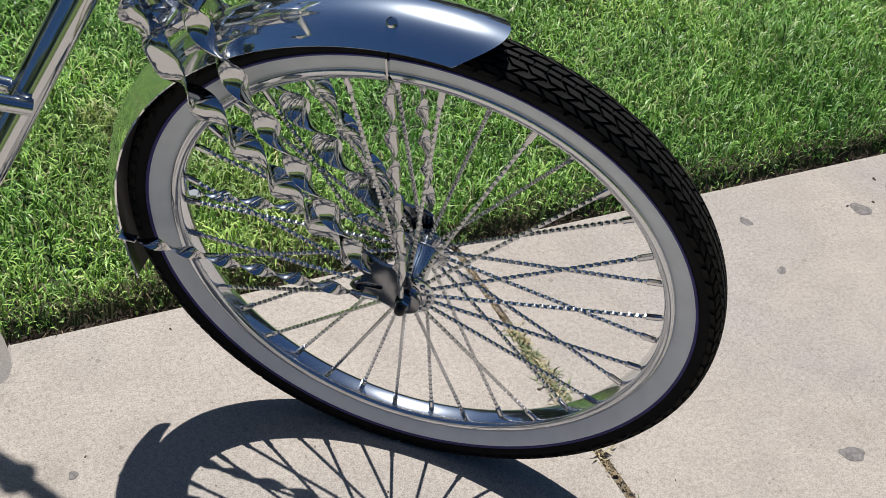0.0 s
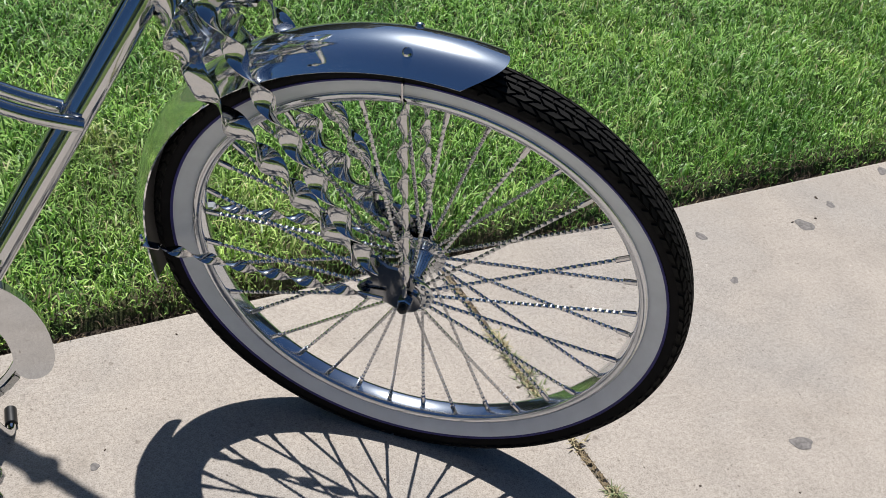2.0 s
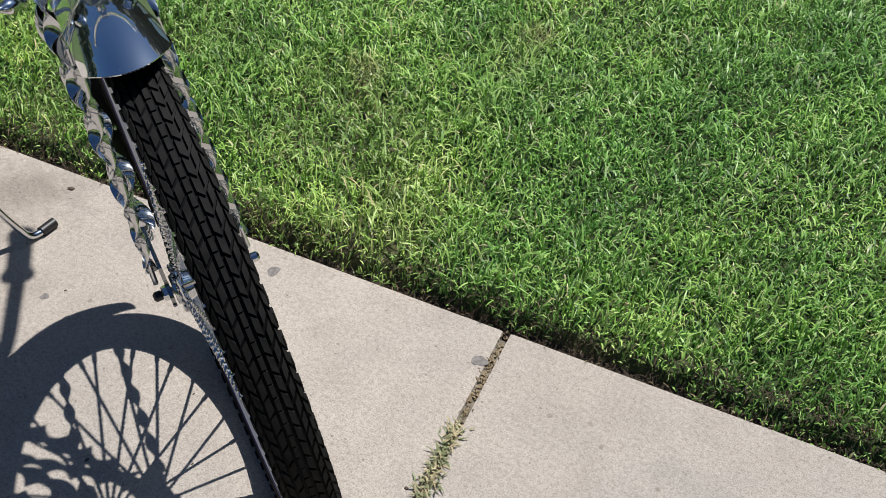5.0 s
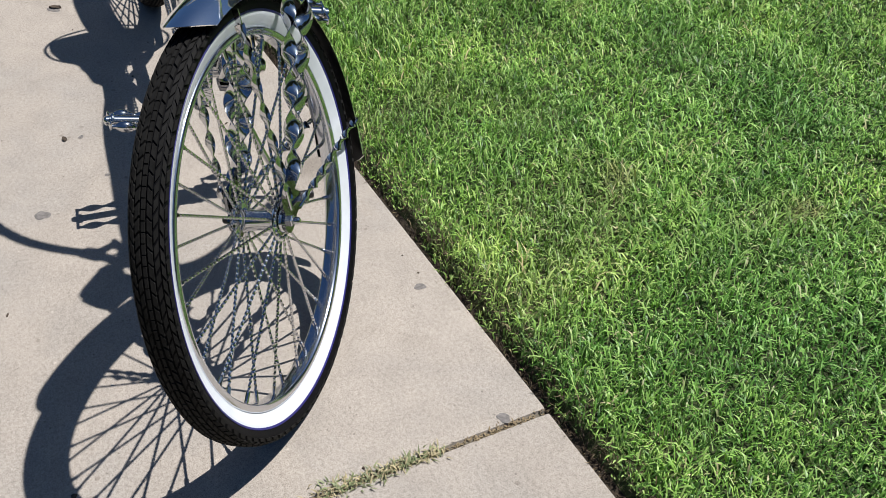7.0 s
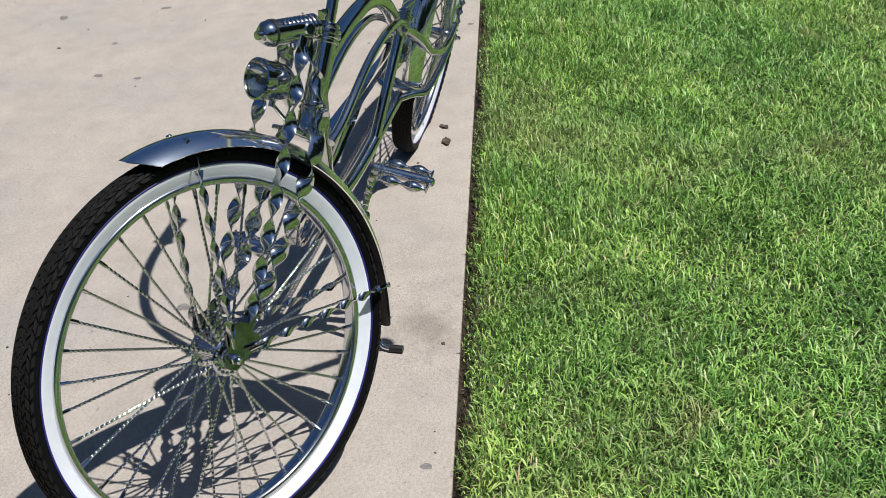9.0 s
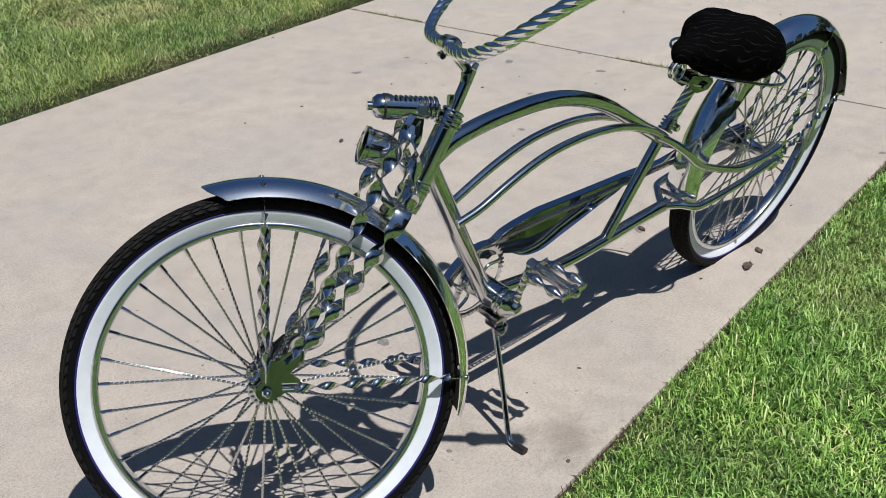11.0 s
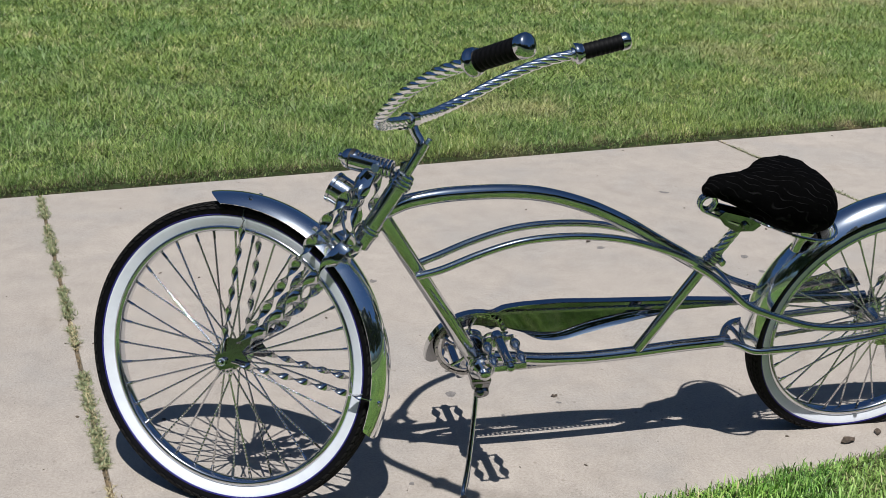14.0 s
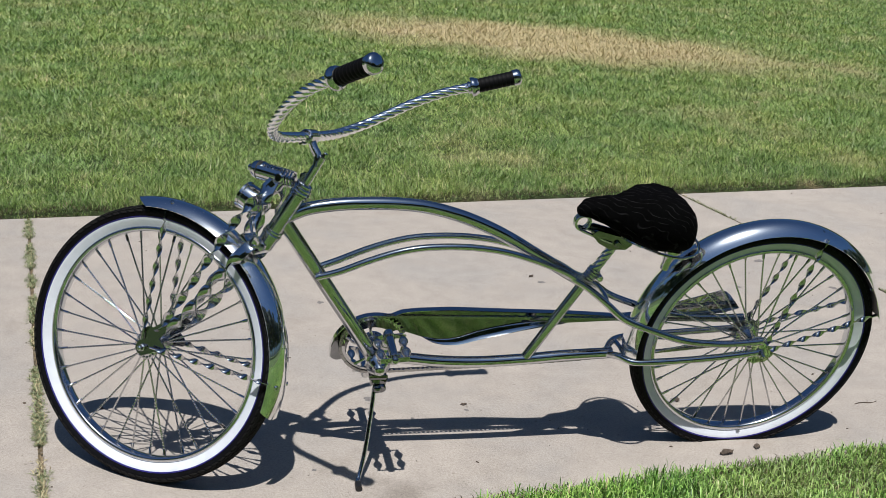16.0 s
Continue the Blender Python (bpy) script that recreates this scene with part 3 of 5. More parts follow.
front_fender = fender("front_fender", FORK, 10.5, 130.5, 0.3660, 0.0430, 0.0230, 3.0, 6.0, 0.003, "smooth chrome front mudguard reflecting the sky")
rear_fender = fender("rear_fender", REAR, 11.0, 186.0, 0.3690, 0.0430, 0.0245, 3.0, 1.0, 0.004, "smooth chrome rear mudguard reflecting the sky")
for y in (-0.024, 0.024):
    fender_bolt(front_fender, radians(114.5), 0.3605, y)
fender_bolt(front_fender, radians(24), 0.359, -0.026)
fender_bolt(front_fender, radians(24), 0.359, 0.026)
for y in (-0.017, 0.017):
    fender_bolt(rear_fender, radians(72), 0.362, y)
    fender_bolt(rear_fender, radians(24), 0.362, y)


def fork_part(name, bm, mat=CHROME, label="", parent=None, smooth=40):
    return part(name, bm, mat, parent or bicycle, label, None if parent else FORK, smooth)


for s in (-1, 1):
    # rocker plate at the axle
    bm = bmesh.new()
    outline = []
    for k in range(13):
        a = radians(140 + 190 * k / 12)
        outline.append((0.019 * math.cos(a), 0.019 * math.sin(a)))
    outline += [(0.030, 0.010), (0.050, 0.024), (0.051, 0.036), (0.040, 0.042), (0.024, 0.046), (0.028, 0.068), (0.032, 0.090), (0.018, 0.088), (0.004, 0.078), (-0.004, 0.060), (-0.018, 0.052), (-0.027, 0.038), (-0.023, 0.022)]
    plate(bm, outline, 0.0045, Matrix.Translation((0, s * 0.0455, 0)))
    bmesh.ops.recalc_face_normals(bm, faces=bm.faces)
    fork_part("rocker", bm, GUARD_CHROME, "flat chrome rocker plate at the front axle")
    # fixed rear leg and sprung front leg: broad flat ribbons, flat at their upper ends, then twisted
    bm = bmesh.new()
    ribbon(bm, curve_points([(0.086, s * 0.012, 0.386), (0.085, s * 0.030, 0.385), (0.083, s * 0.044, 0.377), (0.079, s * 0.052, 0.350), (0.072, s * 0.052, 0.310), (0.058, s * 0.047, 0.225), (0.045, s * 0.044, 0.150), (0.028, s * 0.043, 0.070)], 10),
           0.0290, 0.0032, 0.118, 0.066, s, (1, 0, 0))
    fork_part("rear_fork_leg", bm, CHROME, "twisted flat chrome bar of the springer fork", smooth=50)
    bm = bmesh.new()
    ribbon(bm, curve_points([(0.036, s * 0.024, 0.532), (0.031, s * 0.030, 0.500), (0.023, s * 0.044, 0.425), (0.019, s * 0.050, 0.330), (0.016, s * 0.050, 0.200), (0.012, s * 0.049, 0.060)], 10),
           0.0236, 0.0032, 0.118, 0.022, -s, (1, 0, 0))
    fork_part("front_fork_leg", bm, CHROME, "twisted flat chrome bar of the springer fork", smooth=50)
    bm = bmesh.new()
    ribbon(bm, curve_points([(0.040, s * 0.022, 0.532), (0.047, s * 0.031, 0.505), (0.063, s * 0.044, 0.465), (0.082, s * 0.046, 0.422), (0.090, s * 0.040, 0.390)], 10),
           0.024, 0.0032, 0.118, 0.030, s, (1, 0, 0))
    fork_part("fork_strut", bm, CHROME, "twisted flat chrome strut beside the head tube", smooth=50)
    for a, b, name in (((-0.010, s * 0.056, 0.018), (-0.1395, s * 0.0415, 0.307), "fender_brace"), ((0.020, s * 0.056, 0.018), (0.313, s * 0.0425, 0.149), "fender_brace")):
        bm = bmesh.new()
        a, b = Vector(a), Vector(b)
        twisted(bm, [a.lerp(b, 0.06), a.lerp(b, 0.93)], 0.0150, 0.0032, 0.088, corners=8)
        d = (b - a).normalized()
        rod(bm, a, a.lerp(b, 0.10), 0.0030, 8)
        box(bm, a.lerp(b, 0.965), (0.010, 0.0022, 0.022), d.to_track_quat("Z", "Y").to_matrix().to_4x4(), 0.0008)
        fork_part(name, bm, SPOKE_CHROME, "thin twisted chrome mudguard stay")

bm = bmesh.new()
box(bm, (0.074, 0, 0.3765), (0.058, 0.066, 0.008), pose(0, 0, 0, 0, 12, 0), 0.002)
box(bm, (0.094, 0, 0.390), (0.032, 0.058, 0.020), None, 0.006)
rod(bm, (0.097, 0, 0.385), (0.097, 0, 0.425), 0.0215, 24, 0.003)
crown = fork_part("fork_crown", bm, CHROME, "chrome fork crown under the head tube")
for s in (-1, 1):
    bm = bmesh.new()
    rod(bm, (0.092, s * 0.028, 0.386), (0.092, s * 0.037, 0.386), 0.0085, 6, 0.002)
    ball(bm, (0.092, s * 0.037, 0.386), 0.0055, 10)
    part("crown_bolt", bm, CHROME, crown, "domed chrome crown bolt")
bm = bmesh.new()
rod(bm, (0.097, 0, 0.425), (0.097, 0, 0.545), 0.0195, 28)
head_tube = fork_part("head_tube", bm, CHROME, "chrome head tube with ribbed bearing cups")
for zs in (((0.412, 0.0225), (0.420, 0.0240), (0.429, 0.0225)), ((0.536, 0.0225), (0.545, 0.0245), (0.554, 0.0230), (0.563, 0.0200))):
    bm = bmesh.new()
    prof = [(0.010, zs[0][0])]
    for z, r in zs:
        prof += [(r - 0.0022, z), (r, z + 0.0018), (r, z + 0.0058), (r - 0.0022, z + 0.0076)]
    prof.append((0.010, zs[-1][0] + 0.0078))
    lathe(bm, prof, 32, m=along((0.097, 0, 0), (0.097, 0, 1)))
    part("bearing_cup", bm, CHROME, head_tube, "ribbed chrome bearing cup")

# spring assembly on top of the front legs
bm = bmesh.new()
a, b = Vector((-0.024, 0, 0.522)), Vector((0.084, 0, 0.566))
way = (b - a).normalized()
side = Vector((0, 1, 0))
up = way.cross(side)
helix = []
for k in range(11 * 14 + 1):
    q = 2 * math.pi * k / 14
    helix.append(a + way * (0.010 + 0.092 * k / (11 * 14)) + (side * math.cos(q) + up * math.sin(q)) * 0.0175)
tube(bm, helix, 0.0033, 7)
spring = fork_part("spring", bm, CHROME, "chrome coil spring of the springer fork")
bm = bmesh.new()
lathe(bm, [(0.0, -0.020), (0.0075, -0.020), (0.0075, -0.012), (0.014, -0.011), (0.0200, -0.004), (0.0212, 0.004), (0.0212, 0.020), (0.0185, 0.024), (0.008, 0.026), (0.008, 0.105)], 28, m=along(a, b))
part("spring_cap", bm, CHROME, spring, "bullet-shaped chrome spring cap")
bm = bmesh.new()
lathe(bm, [(0.0214, 0.006), (0.0224, 0.007), (0.0224, 0.015), (0.0214, 0.016)], 28, closed=True, m=along(a, b))
part("spring_ring", bm, BLACK_PLASTIC, spring, "black rubber ring on the spring cap")
bm = bmesh.new()
rod(bm, (0.037, 0, 0.512), (0.041, 0, 0.556), 0.0175, 24, 0.005)
rod(bm, (0.042, -0.0245, 0.547), (0.042, 0.0245, 0.547), 0.0115, 20, 0.003)
# trough under the front half of the spring
rows = []
for k in range(13):
    q = math.pi * (0.82 + 1.36 * k / 12)
    for r, row in ((0.0228, 0), (0.0212, 1)):
        for d in (0.010, 0.074):
            rows.append(bm.verts.new(a + way * d + (side * math.cos(q) + up * -math.sin(q) * -1) * r))
for k in range(12):
    p, q = rows[4 * k:4 * k + 4], rows[4 * k + 4:4 * k + 8]
    bm.faces.new((p[0], p[1], q[1], q[0]))
    bm.faces.new((p[2], q[2], q[3], p[3]))
    bm.faces.new((p[0], q[0], q[2], p[2]))
    bm.faces.new((p[1], p[3], q[3], q[1]))
bmesh.ops.recalc_face_normals(bm, faces=bm.faces)
fork_part("spring_yoke", bm, CHROME, "chrome yoke carrying the fork spring")
bm = bmesh.new()
tube(bm, curve_points([(0.100, 0, 0.566), (0.094, 0, 0.570), (0.088, 0, 0.580), (0.084, 0, 0.592)], 6), 0.0070, 12)
box(bm, (0.083, 0, 0.578), (0.005, 0.024, 0.022), pose(0, 0, 0, 0, -20, 0), 0.002)
fork_part("spring_bracket", bm, CHROME, "bent chrome spring bracket on the head tube")

# headlight
bm = bmesh.new()
LAMP = along((-0.021, 0.010, 0.4495), (0.045, 0.010, 0.4565)) @ Matrix.Scale(0.95, 4)
lathe(bm, [(0.0, 0.078), (0.010, 0.077), (0.022, 0.070), (0.031, 0.056), (0.0345, 0.040), (0.0345, 0.010), (0.0365, 0.008), (0.0365, 0.001), (0.033, 0.0), (0.031, 0.004), (0.026, 0.018), (0.010, 0.030), (0.0, 0.031)], 40, m=LAMP)
headlight = fork_part("headlight", bm, CHROME, "chrome bullet headlight above the front mudguard")
bm = bmesh.new()
lathe(bm, [(0.0, -0.003), (0.016, -0.002), (0.0315, 0.003), (0.0315, 0.005), (0.0, 0.003)], 36, m=LAMP)
part("lens", bm, LAMP_GLASS, headlight, "clear glass headlight lens")
bm = bmesh.new()
lathe(bm, [(0.0, 0.006), (0.007, 0.007), (0.009, 0.012), (0.006, 0.026)], 20, m=LAMP)
part("bulb", bm, STEEL, headlight, "headlight bulb holder")
bm = bmesh.new()
rod(bm, (0.020, 0.010, 0.423), (0.020, 0.010, 0.411), 0.0055, 10, 0.001)
tube(bm, curve_points([(0.020, 0.010, 0.416), (0.036, 0.007, 0.405), (0.056, 0.001, 0.390), (0.072, 0, 0.382)], 6), 0.0035, 10)
part("bracket", bm, CHROME, headlight, "thin chrome headlight bracket")

# stem and handlebar
bm = bmesh.new()
tube(bm, curve_points([(0.097, 0, 0.560), (0.096, 0, 0.600), (0.094, 0, 0.645)], 4), 0.0100, 18)
tube(bm, curve_points([(0.096, 0, 0.620), (0.086, 0, 0.640), (0.066, 0, 0.650), (0.047, 0, 0.663)], 6), [0.0105] * 6 + [0.0098] * 20, 16)
rod(bm, (0.042, -0.021, 0.664), (0.042, 0.021, 0.664), 0.0175, 22, 0.003)
rod(bm, (0.036, -0.012, 0.643), (0.036, 0.012, 0.643), 0.006, 10, 0.001)
rod(bm, (0.098, 0, 0.646), (0.098, 0, 0.658), 0.006, 6, 0.001)
fork_part("stem", bm, CHROME, "chrome gooseneck handlebar stem")
BAR = [(0.042, 0.0, 0.664), (0.037, 0.075, 0.660), (0.037, 0.140, 0.664), (0.043, 0.190, 0.680), (0.056, 0.238, 0.710), (0.076, 0.282, 0.757), (0.100, 0.318, 0.806), (0.132, 0.352, 0.857), (0.165, 0.379, 0.897), (0.182, 0.391, 0.915)]


def bar_place(x, y, z):
    """A place on the handlebar, which sits a little askew in its clamp."""
    return Vector((x, y, z + 0.036 * y))


bm = bmesh.new()
half = curve_points(BAR, 10)
fluted(bm, [bar_place(v.x, -v.y, v.z) for v in half[:0:-1]] + [bar_place(*v) for v in half], 0.0122, 0.098, 24)
handlebar = fork_part("handlebar", bm, FENDER_CHROME, "swept-back handlebar of twisted square chrome bar", smooth=50)
for s in (-1, 1):
    a, b = bar_place(0.177, s * 0.387, 0.910), bar_place(0.246, s * 0.437, 0.992)
    n = (b - a).length
    bm = bmesh.new()
    prof = [(0.012, 0.006)]
    for k in range(9):
        y = 0.010 + (n - 0.020) * k / 9
        w = (n - 0.020) / 9
        prof += [(0.0168, y), (0.0182, y + w * 0.25), (0.0182, y + w * 0.75), (0.0168, y + w * 0.98)]
    prof.append((0.012, n - 0.008))
    lathe(bm, prof, 28, m=along(a, b))
    grip = part("grip", bm, GRIP_RUBBER, handlebar, "ribbed black rubber handlebar grip")
    bm = bmesh.new()
    lathe(bm, [(0.012, -0.012), (0.0150, -0.011), (0.0158, -0.005), (0.0235, -0.003), (0.0245, 0.000), (0.0235, 0.008), (0.0205, 0.011), (0.0200, 0.016), (0.012, 0.017)], 28, m=along(a, b))
    part("grip_collar", bm, CHROME, grip, "flanged chrome grip collar")
    bm = bmesh.new()
    lathe(bm, [(0.012, n - 0.014), (0.0198, n - 0.013), (0.0204, n - 0.004), (0.0200, n + 0.002), (0.0165, n + 0.0065), (0.0090, n + 0.0090), (0.0, n + 0.0098)], 28, m=along(a, b))
    part("grip_cap", bm, CHROME, grip, "domed chrome grip end cap")


# frame
def frame_tube(name, pts, r, label, n=8, seg=18):
    bm = bmesh.new()
    tube(bm, curve_points(pts, n) if len(pts) > 2 else [Vector(p) for p in pts], r, seg)
    return part(name, bm, CHROME, bicycle, label)


frame_tube("top_tube", [(0.306, -0.004, 0.706), (0.332, -0.002, 0.719), (0.368, 0, 0.731), (0.433, 0, 0.741), (0.500, 0, 0.744), (0.567, 0, 0.743), (0.636, 0, 0.736), (0.707, 0, 0.718), (0.780, 0, 0.690), (0.856, 0, 0.651), (0.935, 0, 0.602), (1.017, 0, 0.552), (1.083, 0, 0.512)], 0.0162,
           "long arched chrome top tube")
for s in (-1, 1):
    frame_tube("mid_tube", [(0.386, s * 0.022, 0.556), (0.440, s * 0.027, 0.574), (0.508, s * 0.028, 0.603), (0.576, s * 0.028, 0.626), (0.638, s * 0.028, 0.638), (0.715, s * 0.028, 0.641), (0.785, s * 0.028, 0.636), (0.853, s * 0.027, 0.623), (0.929, s * 0.024, 0.597), (1.007, s * 0.020, 0.562), (1.060, s * 0.016, 0.528)],
               0.0085, "slim arched chrome cantilever tube")
    frame_tube("seat_stay", [(1.030, s * 0.016, 0.543), (1.077, s * 0.030, 0.518), (1.122, s * 0.048, 0.486), (1.166, s * 0.060, 0.450), (1.217, s * 0.064, 0.425), (1.335, s * 0.067, 0.382), (1.418, s * 0.067, 0.368), (1.499, s * 0.065, 0.364), (1.575, s * 0.061, 0.367)],
               0.0095, "curved chrome seat stay")
    frame_tube("chain_stay", [(1.172, s * 0.008, 0.302), (1.192, s * 0.034, 0.312), (1.223, s * 0.058, 0.309), (1.270, s * 0.064, 0.311), (1.348, s * 0.066, 0.315), (1.428, s * 0.066, 0.320), (1.507, s * 0.064, 0.326), (1.572, s * 0.060, 0.331)],
               0.0095, "chrome chain stay beside the rear wheel")
    bm = bmesh.new()
    plate(bm, [(1.548, 0.305), (1.565, 0.298), (1.600, 0.302), (1.618, 0.322), (1.612, 0.345), (1.590, 0.356), (1.575, 0.372), (1.555, 0.368), (1.550, 0.350)], 0.005, Matrix.Translation((0, s * 0.060, 0)))
    bmesh.ops.recalc_face_normals(bm, faces=bm.faces)
    part("dropout", bm, CHROME, bicycle, "chrome rear dropout plate")
frame_tube("down_tube", [(0.301, -0.004, 0.707), (0.543, 0, 0.306)], 0.0182, "straight chrome down tube")
frame_tube("bottom_tube", [(0.555, 0, 0.312), (0.646, 0, 0.298), (0.721, 0, 0.288), (0.827, 0, 0.283), (0.949, 0, 0.288), (1.056, 0, 0.296), (1.185, 0, 0.301)], 0.0150, "long chrome bottom tube")
frame_tube("seat_tube", [(1.072, 0, 0.522), (0.946, 0, 0.292)], 0.0130, "slanting chrome seat tube")
bm = bmesh.new()
rod(bm, (0.548, -0.038, 0.318), (0.548, 0.038, 0.318), 0.0275, 28, 0.003)
bracket = part("bottom_bracket", bm, CHROME, bicycle, "chrome bottom bracket shell with bearing cups")
for s in (-1, 1):
    bm = bmesh.new()
    lathe(bm, [(0.0285, 0.034), (0.0300, 0.036), (0.0300, 0.043), (0.0270, 0.045), (0.0270, 0.048), (0.0225, 0.050), (0.0225, 0.053), (0.0175, 0.056), (0.0165, 0.062), (0.0110, 0.065), (0.0, 0.065)], 36, m=along((0.548, 0, 0.318), (0.548, s, 0.318)))
    part("bearing_cup", bm, CHROME, bracket, "stepped conical chrome bearing cup")
for x, z, w in ((1.128, 0.482, 0.090), (1.204, 0.311, 0.090)):
    bm = bmesh.new()
    tube(bm, curve_points([(x, -w / 2, z), (x + 0.002, -w / 4, z + 0.003), (x + 0.003, 0, z + 0.004), (x + 0.002, w / 4, z + 0.003), (x, w / 2, z)], 6), 0.0065, 10)
    part("frame_bridge", bm, CHROME, bicycle, "small curved chrome frame bridge")

# seat post and saddle
bm = bmesh.new()
fluted(bm, [(1.084, 0, 0.540), (1.138, -0.013, 0.655)], 0.0128, 0.075, 26)
seat_post = part("seat_post", bm, CHROME, bicycle, "twisted square chrome seat post", smooth=50)
bm = bmesh.new()
A0, A1 = Vector((1.074, 0, 0.522)), Vector((1.097, 0, 0.562))
for k in range(4):
    p, q = A0.lerp(A1, 0.30 + 0.18 * k), A0.lerp(A1, 0.44 + 0.18 * k)
    rod(bm, p, q, 0.0185 - 0.001 * (k % 2), 24, 0.002)
rod(bm, (1.106, -0.020, 0.540), (1.106, 0.020, 0.540), 0.009, 14, 0.002)
part("clamp", bm, CHROME, seat_post, "ribbed chrome seat clamp with bolt")

# the saddle sits a little askew on its post
SEAT = pose(-0.010, -0.017, 0.006)
SADDLE = [(1.032, 0.010, 0.726, 0.009), (1.040, 0.018, 0.727, 0.016), (1.060, 0.031, 0.728, 0.024), (1.105, 0.042, 0.723, 0.036), (1.152, 0.066, 0.712, 0.053), (1.200, 0.101, 0.707, 0.068),
          (1.248, 0.119, 0.703, 0.074), (1.284, 0.115, 0.699, 0.069), (1.308, 0.092, 0.692, 0.052), (1.322, 0.044, 0.688, 0.020)]
bm = bmesh.new()
rings = []
for p, h in zip(curve_points([(x, w, c) for x, w, c, _ in SADDLE], 6), curve_points([(x, h, 0) for x, _, _, h in SADDLE], 6)):
    ring = []
    for k in range(48):
        a = 2 * math.pi * k / 48
        c, s = math.cos(a), math.sin(a)
        full = 0.90 - 0.22 * min(1.0, max(0.0, (p.x - 1.13) / 0.08)) * (s > 0)          # fuller shoulders towards the back
        v = Vector((p.x, p.y * math.copysign(abs(c) ** full, c), p.z + h.y * math.copysign(abs(s) ** full, s)))
        n = noise.noise(v * 24) * 0.0060 + noise.noise(v * 70 + Vector((3, 1, 7))) * 0.0026
        ring.append(bm.verts.new(v + Vector((0, c, s)) * n))
    rings.append(ring)
for a, b in zip(rings, rings[1:]):
    for k in range(48):
        bm.faces.new((a[k], a[(k + 1) % 48], b[(k + 1) % 48], b[k]))
bm.faces.new(rings[0][::-1])
bm.faces.new(rings[-1])
bmesh.ops.recalc_face_normals(bm, faces=bm.faces)
# the cover sits rolled a little to one side
bmesh.ops.rotate(bm, cent=(0, 0, 0.70), matrix=Matrix.Rotation(radians(-8), 3, "X"), verts=bm.verts)
bmesh.ops.translate(bm, vec=(-0.004, -0.003, 0.005), verts=bm.verts)
saddle = part("saddle", bm, VELVET, bicycle, "puffy black velvet saddle cover with embroidered swirls", SEAT, smooth=80)
bm = bmesh.new()
for y in (-0.006, 0.006):
    ringpts = [Vector((1.043 + 0.0185 * math.cos(2 * math.pi * k / 24), y, 0.698 + 0.019 * math.sin(2 * math.pi * k / 24))) for k in range(25)]
    tube(bm, ringpts, 0.0042, 8, caps=False)
part("nose_spring", bm, CHROME, saddle, "chrome coil spring under the saddle nose")
bm = bmesh.new()
outline = [(1.066, 0.672), (1.080, 0.684), (1.120, 0.672), (1.165, 0.660), (1.176, 0.644), (1.160, 0.630), (1.116, 0.632), (1.085, 0.650)]
for s in (-1, 1):
    plate(bm, outline, 0.004, Matrix.Translation((0, s * 0.020, 0)))
box(bm, (1.118, 0, 0.658), (0.085, 0.040, 0.012), pose(0, 0, 0, 0, 16, 0), 0.003)
rod(bm, (1.135, -0.030, 0.648), (1.135, 0.030, 0.648), 0.0085, 14, 0.002)
bmesh.ops.recalc_face_normals(bm, faces=bm.faces)
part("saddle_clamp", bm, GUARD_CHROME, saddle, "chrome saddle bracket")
for s in (-1, 1):
    bm = bmesh.new()
    tube(bm, curve_points([(1.040, s * 0.012, 0.680), (1.070, s * 0.016, 0.668), (1.120, s * 0.022, 0.650)], 6), 0.004, 10)
    part("saddle_rail", bm, CHROME, saddle, "chrome wire saddle rail")
    bm = bmesh.new()
    foot = Vector((1.258, s * 0.050, 0.590))
    lathe(bm, [(0.0, 0.0), (0.0105, 0.001), (0.0115, 0.004), (0.0110, 0.012), (0.0120, 0.022), (0.0150, 0.034), (0.0205, 0.046), (0.0245, 0.056), (0.0250, 0.060), (0.0, 0.061)], 28, m=along(foot, foot + Vector((0.004, 0, 0.02))))
    part("saddle_spring", bm, CHROME, saddle, "flared chrome cup of the saddle spring")
bm = bmesh.new()
loop = curve_points([(1.140, -0.030, 0.672), (1.165, -0.088, 0.678), (1.205, -0.134, 0.680), (1.255, -0.146, 0.676), (1.305, -0.112, 0.668), (1.338, -0.045, 0.658), (1.340, 0.035, 0.656),
                     (1.312, 0.105, 0.660), (1.262, 0.138, 0.664), (1.208, 0.126, 0.668), (1.168, 0.082, 0.672), (1.142, 0.030, 0.674)], 8)
tube(bm, loop, 0.0038, 8)
part("saddle_hoop", bm, CHROME, saddle, "bent chrome wire hoop under the saddle")

# drive
BB = Vector((0.548, 0, 0.318))
bm = bmesh.new()
teeth = []
for k in range(44):
    a = 2 * math.pi * k / 44
    for f, r in ((-0.30, 0.0820), (-0.12, 0.0880), (0.12, 0.0880), (0.30, 0.0820)):
        q = a + f * 2 * math.pi / 44
        teeth.append((r * math.cos(q), r * math.sin(q)))
vo = [[bm.verts.new((x, y, z)) for x, z in teeth] for y in (-0.0015, 0.0015)]
vi = [[bm.verts.new((x, y, z)) for x, z in [(0.074 * math.cos(2 * math.pi * (k / 4 - 0.3) / 44), 0.074 * math.sin(2 * math.pi * (k / 4 - 0.3) / 44)) for k in range(176)]] for y in (-0.0015, 0.0015)]
for k in range(176):
    j = (k + 1) % 176
    bm.faces.new((vo[0][k], vo[0][j], vi[0][j], vi[0][k]))
    bm.faces.new((vo[1][k], vi[1][k], vi[1][j], vo[1][j]))
    bm.faces.new((vo[0][k], vo[1][k], vo[1][j], vo[0][j]))
    bm.faces.new((vi[0][k], vi[0][j], vi[1][j], vi[1][k]))
